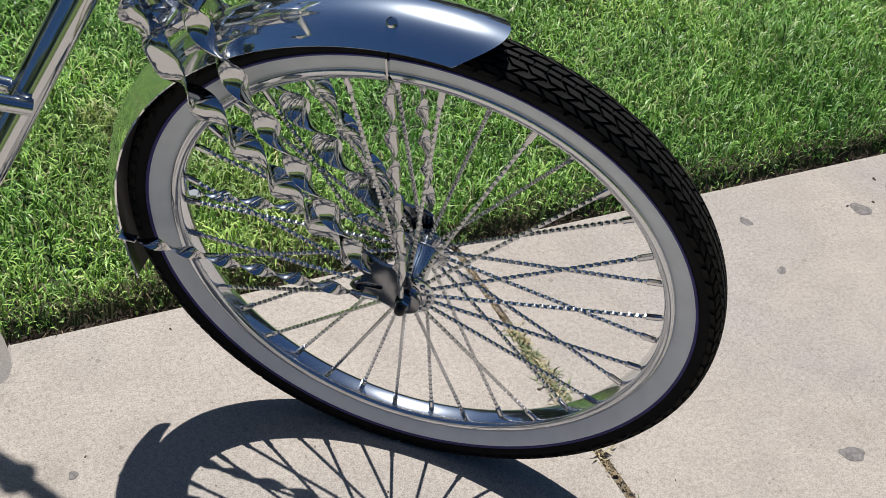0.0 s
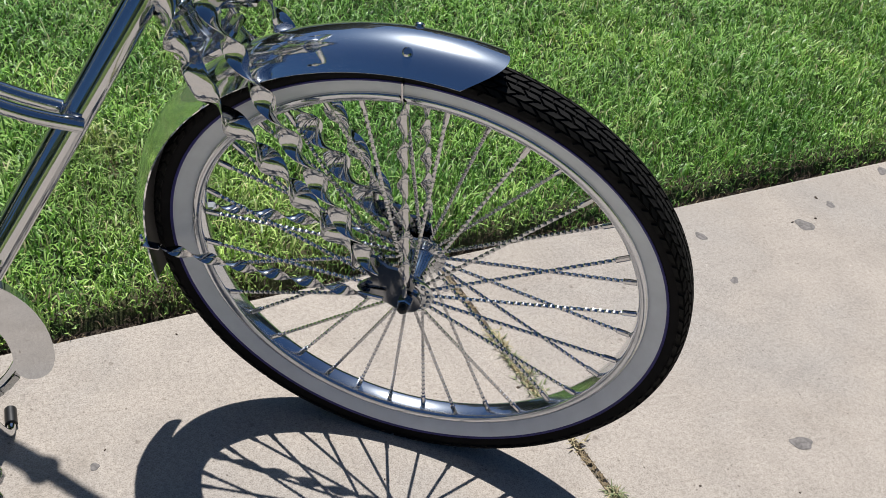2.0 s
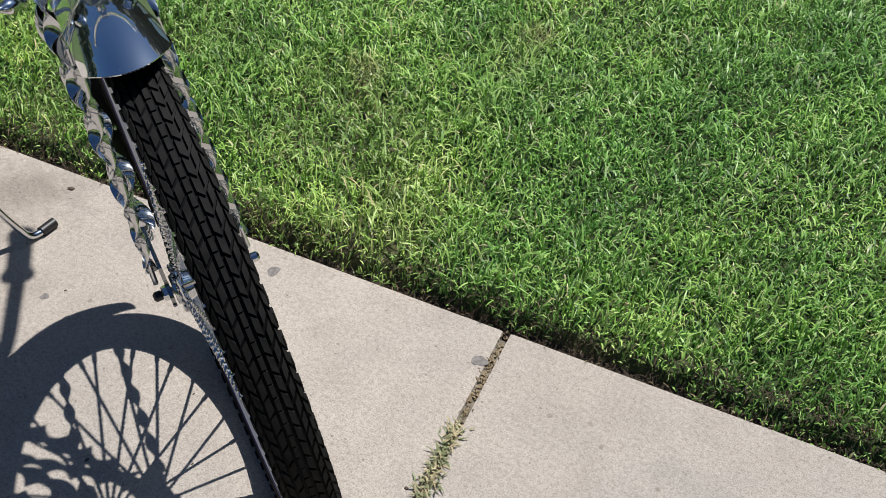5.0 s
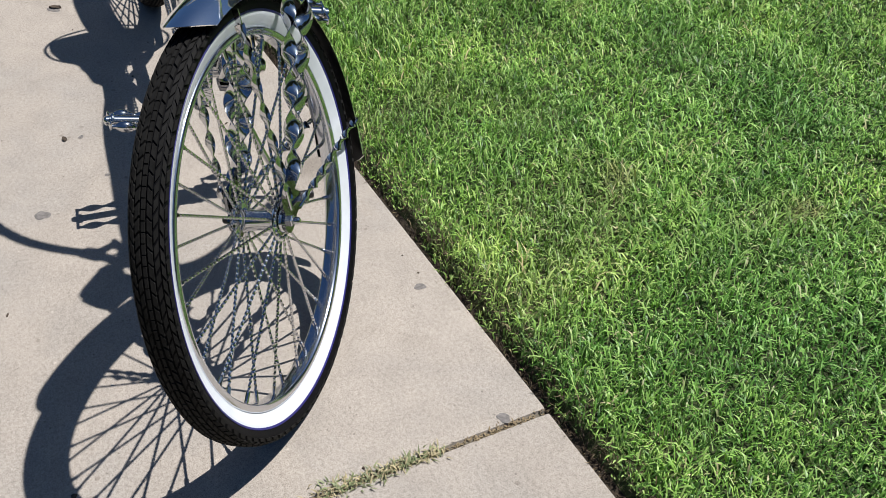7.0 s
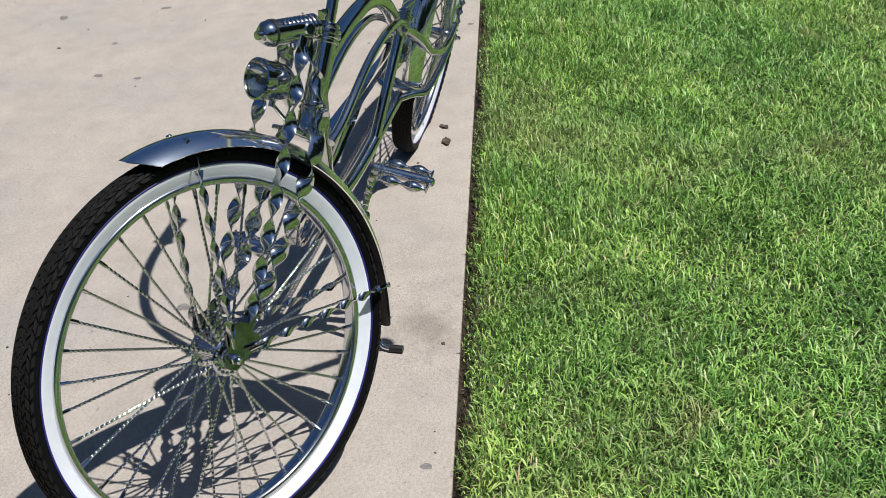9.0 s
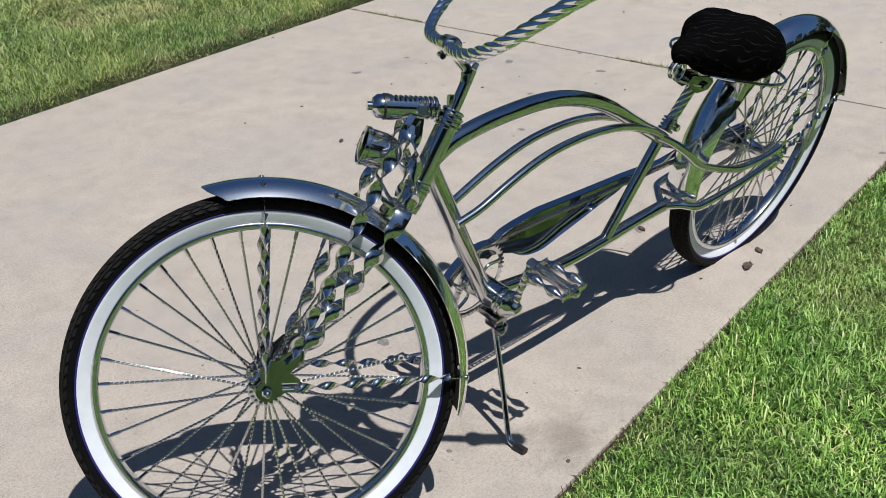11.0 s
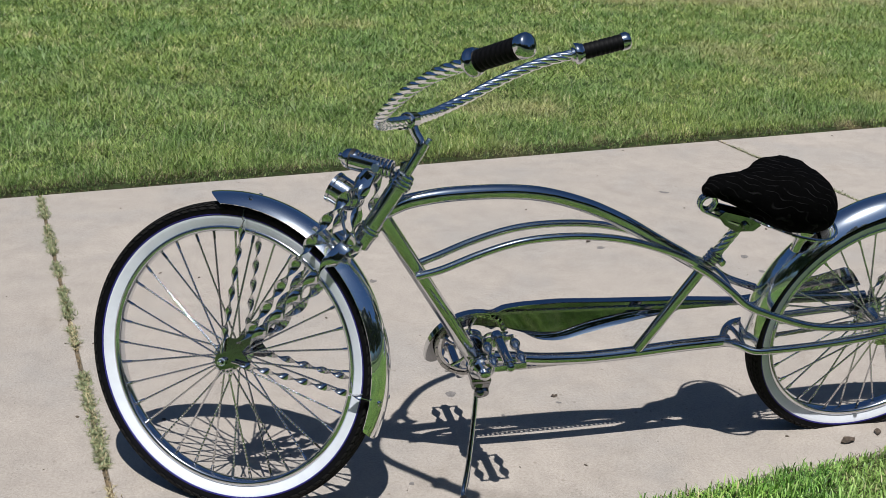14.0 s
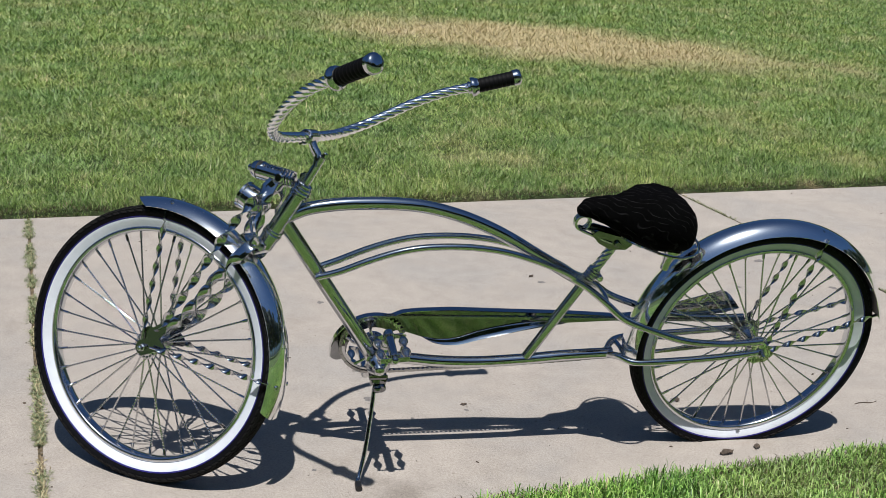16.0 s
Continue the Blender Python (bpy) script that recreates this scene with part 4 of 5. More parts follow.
for k in range(5):
    a = 2 * math.pi * k / 5 + 0.3
    pts = [Vector((0.020 * math.cos(a), 0, 0.020 * math.sin(a))), Vector((0.045 * math.cos(a + 0.25), 0, 0.045 * math.sin(a + 0.25))), Vector((0.0755 * math.cos(a), 0, 0.0755 * math.sin(a)))]
    tube(bm, curve_points(pts, 6), 0.0038, 8)
rod(bm, (0, -0.003, 0), (0, 0.003, 0), 0.024, 24, 0.001)
bmesh.ops.recalc_face_normals(bm, faces=bm.faces)
part("chainring", bm, CHROME, bicycle, "chrome toothed chainring with curved spokes", Matrix.Translation(BB + Vector((0, 0.041, 0))))


def chain_line():
    r0, r1 = 0.0855, 0.036
    c0, c1 = Vector((0.548, 0.041, 0.318)), Vector((1.58, 0.041, 0.333))
    pts = []
    for k in range(25):
        a = math.pi / 2 + math.pi * k / 24
        pts.append(c0 + Vector((r0 * math.cos(a), 0, r0 * math.sin(a))))
    for k in range(1, 60):
        f = k / 60
        p = (c0 - Vector((0, 0, r0))).lerp(c1 - Vector((0, 0, r1)), f)
        pts.append(p - Vector((0, 0, 0.012 * math.sin(math.pi * f))))
    for k in range(13):
        a = -math.pi / 2 + math.pi * k / 12
        pts.append(c1 + Vector((r1 * math.cos(a), 0, r1 * math.sin(a))))
    for k in range(1, 60):
        pts.append((c1 + Vector((0, 0, r1))).lerp(c0 + Vector((0, 0, r0)), k / 60))
    return pts + [pts[0]]


pts = even_points(chain_line(), 0.0127)
bm = bmesh.new()
for i, (p, q) in enumerate(zip(pts, pts[1:])):
    y = 0.0042 if i % 2 else 0.0030
    d = (q - p)
    m = d.to_track_quat("X", "Z").to_matrix().to_4x4()
    for s in (-1, 1):
        box(bm, (p + q) / 2 + Vector((0, s * y, 0)), (d.length + 0.006, 0.0012, 0.0075), m)
    rod(bm, p - Vector((0, 0.0050, 0)), p + Vector((0, 0.0050, 0)), 0.0034, 8)
tagged(part("chain", bm, CHROME_DULL, bicycle, "bright bicycle chain of joined links"), kind="stuff")
bm = bmesh.new()
lathe(bm, [(0.018, -0.0012), (0.037, -0.0012), (0.037, 0.0012), (0.018, 0.0012)], 36, closed=True, m=Matrix.Translation((1.58, 0.041, 0.333)))
part("rear_sprocket", bm, STEEL, bicycle, "small steel rear sprocket")

# one-piece crank and pedals
PL, PR = Vector((0.562, -0.086, 0.428)), Vector((0.543, 0.096, 0.192))
bm = bmesh.new()
rod(bm, BB + Vector((0, -0.066, 0)), BB + Vector((0, 0.066, 0)), 0.0095, 18)
crank = part("crank", bm, CHROME, bicycle, "one-piece chrome crank with twisted arms")
for end, s in ((PL, -1), (PR, 1)):
    bm = bmesh.new()
    line = [BB + Vector((0, s * 0.050, 0)), BB.lerp(end, 0.10) + Vector((0, s * 0.054, 0)), BB.lerp(end, 0.22) + Vector((0, s * 0.052, 0)), BB.lerp(end, 0.85) + Vector((0, s * 0.004, 0)), end + Vector((0, s * 0.002, 0))]
    twisted(bm, curve_points(line, 10), 0.0175, 0.0150, 0.060, steps=24, corners=4)
    part("crank_arm", bm, CHROME, crank, "twisted square chrome crank arm", smooth=30)
    bm = bmesh.new()
    rod(bm, end + Vector((0, -s * 0.012, 0)), end + Vector((0, s * 0.008, 0)), 0.0125, 20, 0.003)
    part("crank_eye", bm, CHROME, crank)
    bm = bmesh.new()
    lathe(bm, [(0.0290, 0.050), (0.0302, 0.053), (0.0302, 0.056), (0.0280, 0.058), (0.0262, 0.0625), (0.0250, 0.0635), (0.0200, 0.0705), (0.0186, 0.0715), (0.0150, 0.0770), (0.0135, 0.0820), (0.0100, 0.0850), (0.0, 0.0862)], 36, m=along(BB, BB + Vector((0, s, 0))))
    part("crank_cap", bm, CHROME, crank, "stepped conical chrome crank cap")


def pedal(at, side, tilt):
    """A pedal with two twisted side bars, end plates and a barrel."""
    m = Matrix.Translation(at) @ Matrix.Rotation(radians(tilt), 4, "Y")
    bm = bmesh.new()
    rod(bm, (0, side * 0.002, 0), (0, side * 0.108, 0), 0.0108, 18, 0.002)
    for y in (0.008, 0.098):
        rod(bm, (0, side * y, 0), (0, side * (y + 0.005), 0), 0.0155, 18, 0.001)
    ob = part("pedal", bm, SPOKE_CHROME, bicycle, "chrome pedal with twisted bars", m)
    for x in (-0.031, 0.031):
        bm = bmesh.new()
        prof = [(0.0, 0.006), (0.0045, 0.007)]
        for y0 in (0.012, 0.058):
            prof += [(0.0042, y0), (0.0072, y0 + 0.006), (0.0105, y0 + 0.013), (0.0118, y0 + 0.020), (0.0105, y0 + 0.027), (0.0072, y0 + 0.034), (0.0042, y0 + 0.040)]
        prof += [(0.0045, 0.105), (0.0, 0.106)]
        lathe(bm, prof, 18, m=Matrix.Translation((x, 0, 0)) @ (Matrix.Identity(4) if side > 0 else Matrix.Rotation(math.pi, 4, "Z")))
        part("pedal_bar", bm, SPOKE_CHROME, ob, "beaded chrome pedal bar")
    for y in (0.006, 0.106):
        bm = bmesh.new()
        box(bm, (0, side * y, 0), (0.070, 0.0035, 0.013), None, 0.001)
        part("end_plate", bm, CHROME, ob)
    bm = bmesh.new()
    lathe(bm, [(0.0, 0.117), (0.006, 0.116), (0.0095, 0.112), (0.0095, 0.106)], 16, m=Matrix.Translation(at * 0) @ (Matrix.Identity(4) if side > 0 else Matrix.Rotation(math.pi, 4, "Z")))
    part("dust_cap", bm, CHROME, ob)
    return ob


pedal(PL, -1, -4)
pedal(PR, 1, 10)

# chain guard
TILT = 0.14           # the guard's plane leans in towards its lower edge
bm = bmesh.new()
outline = []
C = Vector((0.5495, 0, 0.294))
ro, ri = 0.1125, 0.0690


def ring_point(r, deg):
    return (C.x + r * math.cos(radians(deg)), C.z + r * math.sin(radians(deg)))


outer = [ring_point(ro, 70 + 114 * k / 24) for k in range(25)]
end = Vector((*ring_point((ro + ri) / 2, 184), 0))
turned = [end + (ro - ri) / 2 * Vector((math.cos(radians(184 + 15 * k)), math.sin(radians(184 + 15 * k)), 0)) for k in range(1, 12)]
inner_ring = [ring_point(ri, 184 - 134 * k / 24) for k in range(25)]
belly = [(0.606, 0.352), (0.632, 0.346), (0.680, 0.327), (0.716, 0.311), (0.770, 0.308), (0.838, 0.325), (0.959, 0.348), (1.066, 0.358), (1.207, 0.362), (1.376, 0.370), (1.517, 0.371)]
tail = [(1.564, 0.389), (1.545, 0.412), (1.520, 0.440), (1.504, 0.452), (1.488, 0.455), (1.430, 0.435), (1.368, 0.412), (1.330, 0.392)]
top = [(1.203, 0.382), (1.059, 0.393), (0.903, 0.400), (0.751, 0.408), (0.660, 0.4125), (0.618, 0.4115)]
outline = outer + [(v.x, v.y) for v in turned] + inner_ring + belly + tail + top


def gy(z, x):
    """How far out the guard stands: close in round the chainring, wider and leaning along the chain."""
    f = min(1.0, max(0.0, (x - 0.58) / 0.17))
    flared = min(1.0, max(0.0, (x - 1.33) / 0.10))          # the tail leans the other way
    return 0.050 + f * (0.019 - TILT * (0.41 - z)) - flared * (0.36 * (z - 0.375) - 0.010)



va = [bm.verts.new((x, gy(z, x), z)) for x, z in outline]
vb = [bm.verts.new((x, gy(z, x) + 0.002, z)) for x, z in outline]
edges = [bm.edges.new((va[k], va[(k + 1) % len(va)])) for k in range(len(va))]
edges_b = [bm.edges.new((vb[k], vb[(k + 1) % len(vb)])) for k in range(len(vb))]
bmesh.ops.triangle_fill(bm, use_beauty=True, edges=edges)
bmesh.ops.triangle_fill(bm, use_beauty=True, edges=edges_b)
for k in range(len(va)):
    j = (k + 1) % len(va)
    bm.faces.new((va[k], va[j], vb[j], vb[k]))
bmesh.ops.recalc_face_normals(bm, faces=bm.faces)
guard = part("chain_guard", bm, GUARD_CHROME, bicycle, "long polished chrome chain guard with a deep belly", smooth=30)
guard.data.materials.append(CHROME)          # outer faces and tail CHROME; inside darkened for the lawn's dark reflection
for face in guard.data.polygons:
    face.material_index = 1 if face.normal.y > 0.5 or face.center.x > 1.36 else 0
bm = bmesh.new()
lip = [Vector((x, gy(z, x) - 0.011, z)) for x, z in [(1.300, 0.386)] + top] + [Vector((x, gy(z, x) - 0.011, z)) for x, z in outer]
sweep(bm, even_points(lip, 0.012), lambda i, s: [(-0.004, -0.0012), (0.013, -0.0012), (0.013, 0.0012), (-0.004, 0.0012)], start=(0, 1, 0))
part("guard_lip", bm, CHROME, guard, "folded chrome edge of the chain guard", smooth=50)

bm = bmesh.new()
lip = even_points(curve_points([(x, gy(z, x), z) for x, z in belly[2:8]], 5), 0.010)
strips = []
for i, v in enumerate(lip):
    w = math.sin(math.pi * i / (len(lip) - 1)) ** 0.6 if 0 < i < len(lip) - 1 else 0.02
    section = [(0.0, 0.019 * w), (-0.0025, 0.012 * w), (-0.0070, 0.005 * w), (-0.0135, 0.0005)]
    strips.append([bm.verts.new(v + Vector((0, y * w - 0.0006 - lift, z - lift * 0.6))) for lift, run in ((0.0010, section), (0.0, section[::-1])) for y, z in run])
for p, q in zip(strips, strips[1:]):
    for k in range(8):
        bm.faces.new((p[k], p[(k + 1) % 8], q[(k + 1) % 8], q[k]))
bm.faces.new(strips[0][::-1])
bm.faces.new(strips[-1])
bmesh.ops.recalc_face_normals(bm, faces=bm.faces)
part("belly_lip", bm, CHROME, guard, "rolled lower chrome edge of the chain guard", smooth=50)

# kickstand
bm = bmesh.new()
tube(bm, curve_points([(0.548, -0.034, 0.262), (0.545, -0.040, 0.235), (0.536, -0.072, 0.180), (0.521, -0.117, 0.105), (0.508, -0.147, 0.062), (0.501, -0.162, 0.047), (0.498, -0.180, 0.047), (0.498, -0.196, 0.051)], 8), 0.0060, 12)
kick = part("kickstand", bm, CHROME, bicycle, "slim chrome kickstand resting on the concrete")
bm = bmesh.new()
rod(bm, (0.553, -0.028, 0.288), (0.548, -0.036, 0.252), 0.016, 18, 0.004)
box(bm, (0.551, -0.024, 0.276), (0.046, 0.052, 0.014), None, 0.004)
box(bm, (0.551, -0.030, 0.262), (0.036, 0.030, 0.026), None, 0.006)
box(bm, (0.560, -0.036, 0.252), (0.030, 0.010, 0.046), pose(0, 0, 0, 0, 12, 0), 0.004)
rod(bm, (0.562, -0.050, 0.240), (0.562, -0.018, 0.240), 0.013, 18, 0.004)
ball(bm, (0.552, -0.044, 0.240), 0.013, 14)
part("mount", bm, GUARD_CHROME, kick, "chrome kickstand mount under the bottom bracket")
bm = bmesh.new()
tube(bm, curve_points([(0.498, -0.180, 0.0475), (0.498, -0.192, 0.050), (0.498, -0.208, 0.053)], 5), 0.0084, 12)
part("rubber_foot", bm, BLACK_PLASTIC, kick, "black rubber kickstand foot")

# rear mudguard stays
for s in (-1, 1):
    for a, b in (((1.585, s * 0.064, 0.345), (1.695, s * 0.043, 0.663)), ((1.592, s * 0.064, 0.335), (1.905, s * 0.043, 0.432))):
        bm = bmesh.new()
        a, b = Vector(a), Vector(b)
        twisted(bm, [a.lerp(b, 0.04), a.lerp(b, 0.95)], 0.0150, 0.0034, 0.088, corners=8)
        box(bm, a.lerp(b, 0.975), (0.010, 0.0022, 0.022), (b - a).to_track_quat("Z", "Y").to_matrix().to_4x4(), 0.0008)
        part("fender_brace", bm, SPOKE_CHROME, bicycle, "thin twisted chrome mudguard stay")


# ---- marks and growth on the path ----
rng = np.random.default_rng(7)


def gum_spot(x, y, rx, ry, turn):
    """A flat dark spot of trodden gum."""
    bm = bmesh.new()
    n = 40
    ph = rng.random(4) * 6.28
    wob = lambda a: 1 + 0.10 * math.sin(2 * a + ph[0]) + 0.09 * math.sin(3 * a + ph[1]) + 0.06 * math.sin(5 * a + ph[2])
    edge, mid = [], []
    for k in range(n):
        a = 2 * math.pi * k / n
        edge.append(bm.verts.new((rx * wob(a) * math.cos(a), ry * wob(a) * math.sin(a), 0.0004)))
        mid.append(bm.verts.new((0.8 * rx * wob(a) * math.cos(a), 0.8 * ry * wob(a) * math.sin(a), 0.0009)))
    top = bm.verts.new((0, 0, 0.0010))
    for k in range(n):
        j = (k + 1) % n
        bm.faces.new((edge[k], edge[j], mid[j], mid[k]))
        bm.faces.new((mid[k], mid[j], top))
    return tagged(part("gum_spot", bm, GUM, None, "", pose(x, y, 0, 0, 0, turn)), "flat grey spot of old chewing gum on the concrete", "gum spot", "gum spots on the path")


for x, y, rx, ry in ((-0.985, -0.413, 0.030, 0.021), (-0.646, 0.105, 0.026, 0.018), (-1.285, -0.568, 0.022, 0.014), (-0.745, -0.409, 0.018, 0.013), (-0.744, -0.277, 0.014, 0.010), (-1.084, -0.469, 0.016, 0.012),
                     (0.157, -0.300, 0.015, 0.013), (-0.204, -0.338, 0.017, 0.014), (0.588, 0.370, 0.024, 0.018), (0.865, 0.278, 0.010, 0.008), (1.521, 0.309, 0.028, 0.018), (0.698, 0.233, 0.008, 0.007),
                     (0.398, -0.051, 0.010, 0.008), (2.446, 1.681, 0.032, 0.022), (2.605, 1.323, 0.028, 0.020), (2.748, 1.543, 0.024, 0.016), (1.896, 1.252, 0.026, 0.018), (1.891, 1.106, 0.020, 0.014), (1.397, 1.412, 0.024, 0.017),
                     (1.910, 2.033, 0.030, 0.020), (2.556, 0.088, 0.020, 0.014), (0.510, 1.200, 0.020, 0.015), (0.644, 0.649, 0.014, 0.010), (2.189, 2.035, 0.020, 0.014), (2.200, 1.342, 0.018, 0.012)):
    gum_spot(x, y, rx * 0.70, ry * 0.74, float(rng.random() * 180))


def dead_leaf(x, y, size, turn):
    """A curled dry leaf."""
    bm = bmesh.new()
    rows = []
    at = Vector((x * 7, y * 5, 0))
    for i in range(9):
        f = -1 + 2 * i / 8
        row = []
        for s in (-1, -0.5, 0, 0.5, 1):
            w = 0.46 * size * (1 - abs(f) ** 2.6) * (1 + 0.45 * noise.noise(Vector((f * 2.3, s * 1.5, 1)) + at))
            lift = 0.16 * size * s * s + 0.22 * size * (0.5 + noise.noise(Vector((f * 1.8, s * 1.6, 4)) + at))
            row.append(bm.verts.new((f * size, s * w, 0.0015 + max(0.0, lift))))
        rows.append(row)
    for a, b in zip(rows, rows[1:]):
        for k in range(4):
            bm.faces.new((a[k], b[k], b[k + 1], a[k + 1]))
    bmesh.ops.remove_doubles(bm, verts=bm.verts, dist=1e-5)
    bmesh.ops.solidify(bm, geom=list(bm.faces), thickness=0.0008)
    return tagged(part("dead_leaf", bm, LEAF, None, "", pose(x, y, 0, 0, 0, turn)), "curled brown dead leaf on the concrete", "leaf", "dead leaves on the path")


LEAF = plain_material("dry_brown_leaf", (0.085, 0.062, 0.045), 0.8, 0.4, 60, 0.3, 200)
for x, y, size, turn in ((1.536, -0.041, 0.025, 20), (1.640, -0.011, 0.017, 60), (1.373, 1.480, 0.014, 40), (0.863, 0.313, 0.010, 10), (1.527, 0.305, 0.016, 70)):
    dead_leaf(x, y, size, turn)


def twig(x, y, long, turn):
    """A thin dry twig with a side shoot."""
    bm = bmesh.new()
    tube(bm, curve_points([(-long / 2, 0, 0.002), (-long / 5, 0.004, 0.003), (long / 6, -0.002, 0.002), (long / 2, 0.005, 0.002)], 4), [0.0012] * 5 + [0.0016] * 4 + [0.0008] * 9, 6)
    tube(bm, [(0, 0.001, 0.002), (long / 7, 0.009, 0.004)], 0.0008, 5)
    return tagged(part("twig", bm, LEAF, None, "", pose(x, y, 0, 0, 0, turn)), "thin dry brown twig on the concrete", "twig")


twig(2.13, 0.251, 0.085, 8)


def blade_mesh(name, verts, polys, material, label, category):
    """One mesh of many like pieces: verts (pieces, corners, 3), polys the corners of each face of a piece."""
    n, per = verts.shape[0], verts.shape[1]
    idx = np.arange(n)[:, None] * per
    loops = np.concatenate([idx + np.array([p]) for p in polys], axis=1).ravel()
    size = sum(len(p) for p in polys)
    first = np.cumsum([0] + [len(p) for p in polys[:-1]])
    starts = (np.arange(n)[:, None] * size + first[None]).ravel()
    me = bpy.data.meshes.new(name)
    me.vertices.add(n * per)
    me.vertices.foreach_set("co", verts.ravel())
    me.loops.add(n * size)
    me.loops.foreach_set("vertex_index", loops.astype(np.int32))
    me.polygons.add(n * len(polys))
    me.polygons.foreach_set("loop_start", starts.astype(np.int32))
    me.update(calc_edges=True)
    me.validate()
    me.materials.append(material)
    me.shade_smooth()
    return tagged(new(name, me), label, category, kind="stuff")


def blades(name, base, length, width, lean, material, label, category, seed=1, simple=False):
    """Many bent grass blades in one mesh; arrays hold one value a blade. simple: straight blades of one face."""
    g = np.random.default_rng(seed + 1000)
    n = len(base)
    yaw = g.random(n) * 2 * np.pi
    dirx, diry = np.cos(yaw), np.sin(yaw)
    face = yaw + np.pi / 2 + g.normal(0, 0.5, n)
    sx, sy = np.cos(face) * width / 2, np.sin(face) * width / 2
    out = length * lean
    rise = length * np.sqrt(np.clip(1 - lean ** 2, 0.04, 1))
    x, y, z = base[:, 0], base[:, 1], base[:, 2]
    droop = 0.70 + 0.45 * g.random(n)
    corners = ((0.0, 0.0, 0.9), (0.0, 0.0, -0.9), (1.0, None, 0.0)) if simple else ((0.0, 0.0, 0.8), (0.0, 0.0, -0.8), (0.45, 0.80, 1.0), (0.45, 0.80, -1.0), (1.0, None, 0.0))
    v = np.empty((n, len(corners), 3))
    for k, (f, up, w) in enumerate(corners):
        v[:, k, 0] = x + dirx * out * f + sx * w
        v[:, k, 1] = y + diry * out * f + sy * w
        v[:, k, 2] = z + rise * (droop if up is None else up)
    return blade_mesh(name, v, ((0, 1, 2),) if simple else ((0, 1, 3, 2), (2, 3, 4)), material, label, category)


def to_world(a, b, z):
    c, s = math.cos(TURN), math.sin(TURN)
    return np.stack([a * c - b * s, a * s + b * c, z], 1)


def lawn(name, a, d, edge, out, seed, size, wide, reach, material, simple=False):
    """Grass at the distances d from the path's edge; blades grow coarser with the distance, so that the far lawn stays closed."""
    g = np.random.default_rng(seed + 500)
    n = len(a)
    # a ragged front: tufts creep up to the concrete in places and leave the soil bare in others
    ragged = np.sin(a * 8.7 + seed) + 0.8 * np.sin(a * 21.0 + 2 * np.sin(a * 5.0)) + 0.6 * np.sin(a * 47.0) + 0.5 * g.normal(0, 1, n)
    d = np.maximum(d + 0.010 * ragged * np.exp(-d / 0.06), 0.006)
    grow = (1 + d / reach) ** 0.75
    p = to_world(a, edge + out * d, np.clip(-0.012 + (d - 0.012) * 1.1, -0.012, TURF - 0.001))
    patch = np.sin(p[:, 0] * 5.1 + 1.3 * np.sin(p[:, 1] * 4.2)) * np.sin(p[:, 1] * 6.3 + 0.7) + 0.6 * np.sin(p[:, 0] * 17 + 2 * np.sin(p[:, 1] * 11)) * np.sin(p[:, 1] * 19)
    near = np.clip(d / 0.05, 0.45, 1.0)
    length = size * (0.5 + 0.9 * g.random(n)) * (1 + 0.24 * patch) * near * (0.75 + 0.25 * grow)
    upright = 0.22 + 0.26 * np.exp(-d / 0.35)          # stiffer and taller where the mower misses it, along the path
    lean = np.clip(1 - np.abs(g.normal(0, 1, n)) * upright, 0.12, 0.992)
    p[:, 2] += (g.random(n) ** 1.2) * 0.030 * near * (1 + 0.40 * patch)
    width = wide * (0.6 + 0.8 * g.random(n)) * grow
    return blades(name, p, length, width, lean, material, "short mown green lawn grass with some dry blades", "grass", seed, simple)


def spread(a0, a1, d1, per_m2, reach, seed, start=0.022):
    """Places along the path (a) and away from it (d), ever sparser with the distance."""
    g = np.random.default_rng(seed)
    d = np.linspace(start, d1, 4000)
    dens = per_m2 / (1 + d / reach) ** 1.5
    wide = (a1 - a0) + 1.1 * d
    cum = np.concatenate([[0], np.cumsum((dens * wide)[:-1] * np.diff(d))])
    n = int(cum[-1])
    dd = np.interp(g.random(n) * cum[-1], cum, d)
    f = g.random(n)
    # thinner towards the far rim of the tended strip
    keep = g.random(n) < np.clip(np.minimum(f, 1 - f) / 0.10, 0.05, 1) * np.clip((d1 - dd) / (0.22 * d1), 0.05, 1)
    dd, f = dd[keep], f[keep]
    return a0 - 0.3 * dd + f * (a1 - a0 + 1.1 * dd), dd


a, d = spread(-2.4, 4.3, 3.0, 36000, 5.0, 11, 0.012)
lawn("lawn_grass", a, d, EDGE_A, -1, 11, 0.027, 0.0026, 5.0, GRASS)
a, d = spread(-2.8, 5.8, 28.0, 27000, 1.9, 13, 0.014)
lawn("lawn_grass", a, d, EDGE_B, 1, 13, 0.036, 0.0037, 1.9, GRASS_FAR, simple=True)


def fringe(name, edge, out, a0, a1, count, seed, wide, material, label):
    """Blades that lean out over the edge of the concrete, and dry thatch along it."""
    g = np.random.default_rng(seed)
    a = a0 + g.random(count) * (a1 - a0)
    deep = 0.006 + wide * g.random(count) ** 1.5
    clump = 0.5 + 0.5 * np.sin(a * 9.0 + seed) * np.sin(a * 23.0)
    keep = g.random(count) < 0.35 + 0.65 * clump
    a, deep = a[keep], deep[keep]
    count = len(a)
    p = to_world(a, edge - out * deep, np.clip(-0.012 + (deep - 0.012) * 1.1, -0.012, TURF) + 0.022 * g.random(count) * (deep > 0.02))
    length = 0.008 + 0.018 * g.random(count)
    return blades(name, p, length, 0.0014 + 0.0010 * g.random(count), np.clip(g.normal(0.8, 0.15, count), 0.2, 0.98), material, label, "dry grass", seed)


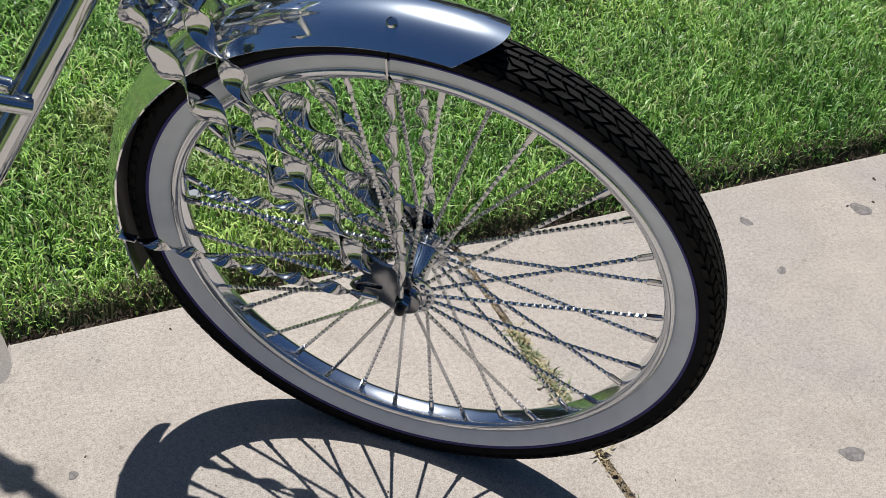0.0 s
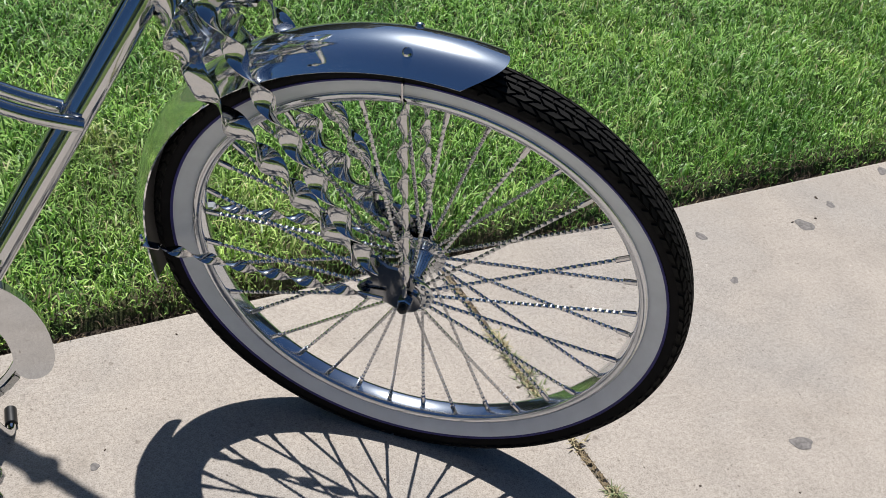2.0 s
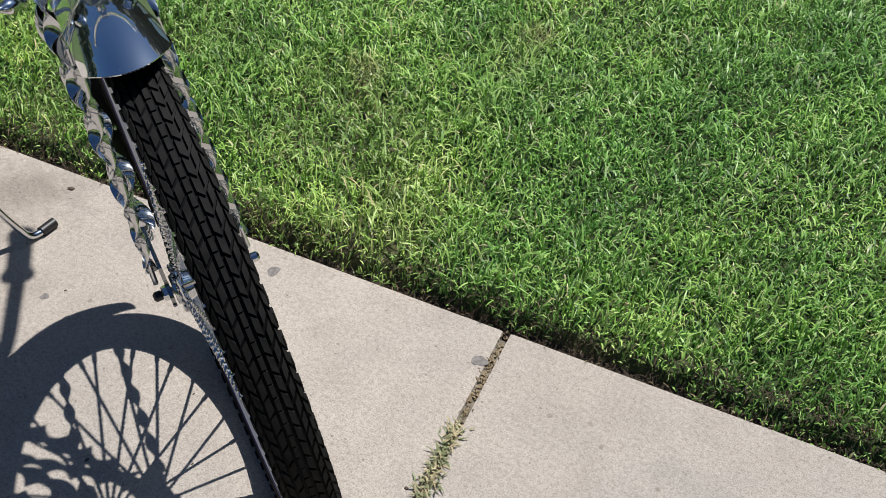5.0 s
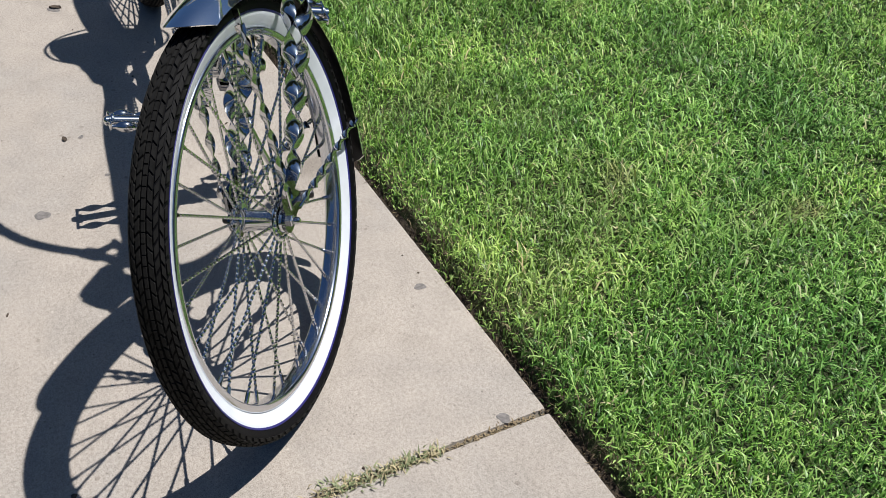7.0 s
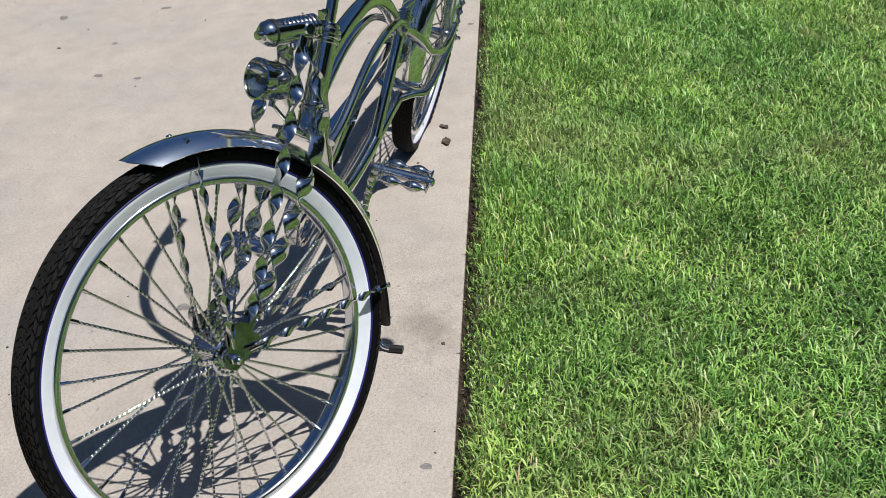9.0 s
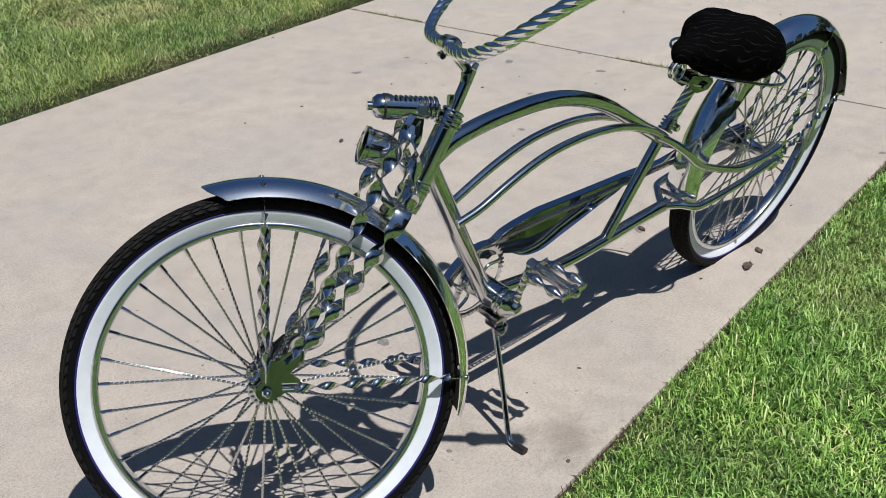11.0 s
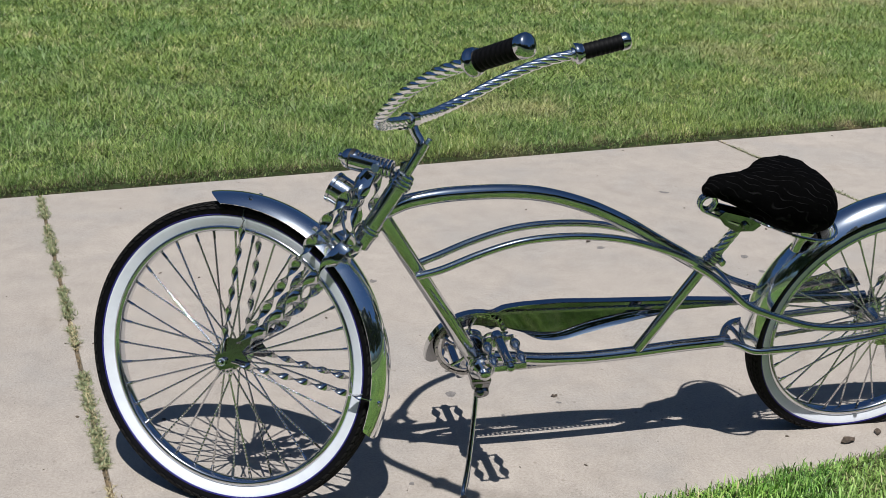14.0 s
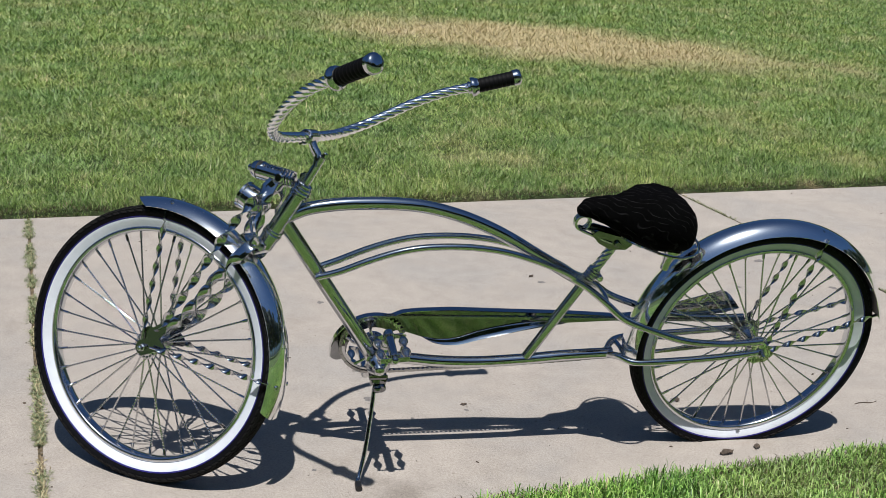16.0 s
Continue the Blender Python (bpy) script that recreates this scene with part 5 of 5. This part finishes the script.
BROWN, BLEACHED = "dry brown thatch along the concrete edge", "bleached dry grass along the concrete edge"
fringe("edge_thatch", EDGE_A, 1, -2.2, 3.6, 9000, 21, 0.045, DARK_THATCH, BROWN)
fringe("edge_thatch", EDGE_B, -1, -2.5, 7.0, 20000, 22, 0.060, DARK_THATCH, BROWN)
fringe("edge_straw", EDGE_A, 1, -2.2, 3.6, 2200, 23, 0.09, STRAW, BLEACHED)
fringe("edge_straw", EDGE_B, -1, -2.5, 7.0, 8000, 24, 0.16, STRAW, BLEACHED)


def weeds(name, at, runs, half, seed, material, label):
    """Low weeds in a joint between two slabs; runs: (from, to, blades) across the path."""
    g = np.random.default_rng(seed)
    b = np.concatenate([b0 + g.random(k) * (b1 - b0) for b0, b1, k in runs])
    n = len(b)
    wide = half * (0.65 + 0.35 * np.sin(b * 41.0) * np.sin(b * 23.0 + 1.0))
    a = at + np.clip(g.normal(0, 0.5, n), -1.2, 1.2) * wide
    length = 0.008 + 0.016 * g.random(n)
    lean = np.clip(g.normal(0.86, 0.12, n), 0.2, 0.985)
    return blades(name, to_world(a, b, np.full(n, -0.003)), length, 0.0020 + 0.0016 * g.random(n), lean, material, label, "weeds", seed)


WEED = "low pale green weeds growing in the slab joint"
DEAD = "dry bleached weeds in the slab joint"
RUNS = ((0.50, 0.70, 520), (0.36, 0.50, 150), (0.18, 0.37, 560), (-0.17, 0.04, 190), (0.88, 1.02, 160), (1.08, 1.34, 300), (1.44, 1.58, 150), (1.66, 1.98, 360), (2.06, 2.32, 300))
weeds("joint_weeds", JOINT, [(b0, b1, int(k * (1.3 if b0 < 1 else 2.2))) for b0, b1, k in RUNS], 0.025, 31, WEED_GREEN, WEED)
weeds("joint_weeds", JOINT, [(b0, b1, k // 2) for b0, b1, k in RUNS] + [(-0.18, 0.10, 160), (0.86, 1.04, 200)], 0.019, 33, PALE_STRAW, DEAD)
RUNS = ((0.20, 0.34, 90), (0.62, 0.90, 160), (1.30, 1.52, 140), (1.86, 2.28, 260))
weeds("joint_weeds", JOINT + SLAB, RUNS, 0.016, 32, WEED_GREEN, WEED)
weeds("joint_weeds", JOINT + SLAB, [(b0 - 0.05, b1 + 0.08, k // 4) for b0, b1, k in RUNS], 0.014, 34, PALE_STRAW, DEAD)


def joint_crumbs(at, b0, b1, count, seed):
    """Bits of straw and dirt lying along a joint."""
    g = np.random.default_rng(seed)
    b = b0 + g.random(count) * (b1 - b0)
    a = at + g.normal(0, 0.004, count)
    return blades("joint_litter", to_world(a, b, np.full(count, -0.004)), 0.003 + 0.008 * g.random(count), 0.0018 + 0.0016 * g.random(count), np.clip(g.normal(0.9, 0.08, count), 0.3, 0.99), STRAW, "dry straw and dirt in the slab joint", "litter", seed)


joint_crumbs(JOINT, EDGE_A, EDGE_B, 3000, 41)
joint_crumbs(JOINT + SLAB, EDGE_A, EDGE_B, 600, 42)


def litter():
    """Crumbs of bark, twig and leaf strewn over the concrete."""
    g = np.random.default_rng(77)
    verts, faces = [], []
    for k in range(210):
        a, b = -2.6 + 6.8 * g.random(), EDGE_A + 0.03 + (EDGE_B - EDGE_A - 0.06) * g.random() ** 1.3
        size = 0.0022 + 0.0055 * g.random() ** 2.5
        c = LAY @ Vector((a, b, 0))
        ang, thin = 6.28 * g.random(), 0.3 + 0.5 * g.random()
        base = len(verts)
        for z, grow in ((0.0003, 1.0), (0.0012 + 0.25 * size, 0.6)):
            for q in range(6):
                r = size * grow * (0.7 + 0.6 * g.random())
                u, v = r * math.cos(q * 1.047), r * thin * math.sin(q * 1.047)
                verts.append((c.x + u * math.cos(ang) - v * math.sin(ang), c.y + u * math.sin(ang) + v * math.cos(ang), z))
        faces.append([base + 6 + q for q in range(6)])
        for q in range(6):
            faces.append([base + q, base + (q + 1) % 6, base + 6 + (q + 1) % 6, base + 6 + q])
    me = bpy.data.meshes.new("litter")
    me.from_pydata(verts, [], faces)
    me.materials.append(LEAF)
    tagged(new("litter", me), "small brown crumbs of bark and leaf on the concrete", "litter", kind="stuff")


litter()


# ---- unseen trees, assumed all round far off, for a dark horizon in the chrome ----
def far_trees():
    """One mesh of distant tree crowns made of many small clumps, and one of their trunks."""
    g = np.random.default_rng(91)
    ball_v, ball_f = [], []
    tmp = bmesh.new()
    bmesh.ops.create_icosphere(tmp, subdivisions=1, radius=1.0)
    ball_v = np.array([v.co[:] for v in tmp.verts])
    ball_f = np.array([[v.index for v in f.verts] for f in tmp.faces])
    tmp.free()
    verts, faces, n = [], [], 0
    trunks = bmesh.new()
    for k in range(84):
        ang = 2 * math.pi * (k + 0.6 * g.random()) / 84
        far = 36 + 20 * g.random() - 16 * max(0.0, -math.sin(ang))
        x, y = 2 + far * math.cos(ang), 2 + far * math.sin(ang)
        tall = 8.5 + 5.0 * g.random()
        wide = tall * (0.30 + 0.16 * g.random())
        rod(trunks, (x, y, -0.02), (x, y, tall * 0.55), 0.16 + 0.1 * g.random(), 8)
        for j in range(46):
            d = g.normal(size=3)
            d /= np.linalg.norm(d)
            r = g.random() ** 0.4
            c = np.array([x, y, tall * 0.62]) + d * r * np.array([wide, wide, tall * 0.36])
            size = (0.55 + 0.75 * g.random()) * tall / 9
            verts.append(ball_v * size * (0.6 + 0.8 * g.random((len(ball_v), 1))) + c)
            faces.append(ball_f + n)
            n += len(ball_v)
    me = bpy.data.meshes.new("far_trees")
    me.from_pydata(np.concatenate(verts).tolist(), [], np.concatenate(faces).tolist())
    me.materials.append(FOLIAGE)
    tagged(new("far_trees", me), "unseen distant dark green trees assumed round the lawn", "trees", kind="stuff")
    tagged(part("tree_trunks", trunks, BARK), "unseen distant brown trunks of the assumed trees", "trees", kind="stuff")


far_trees()
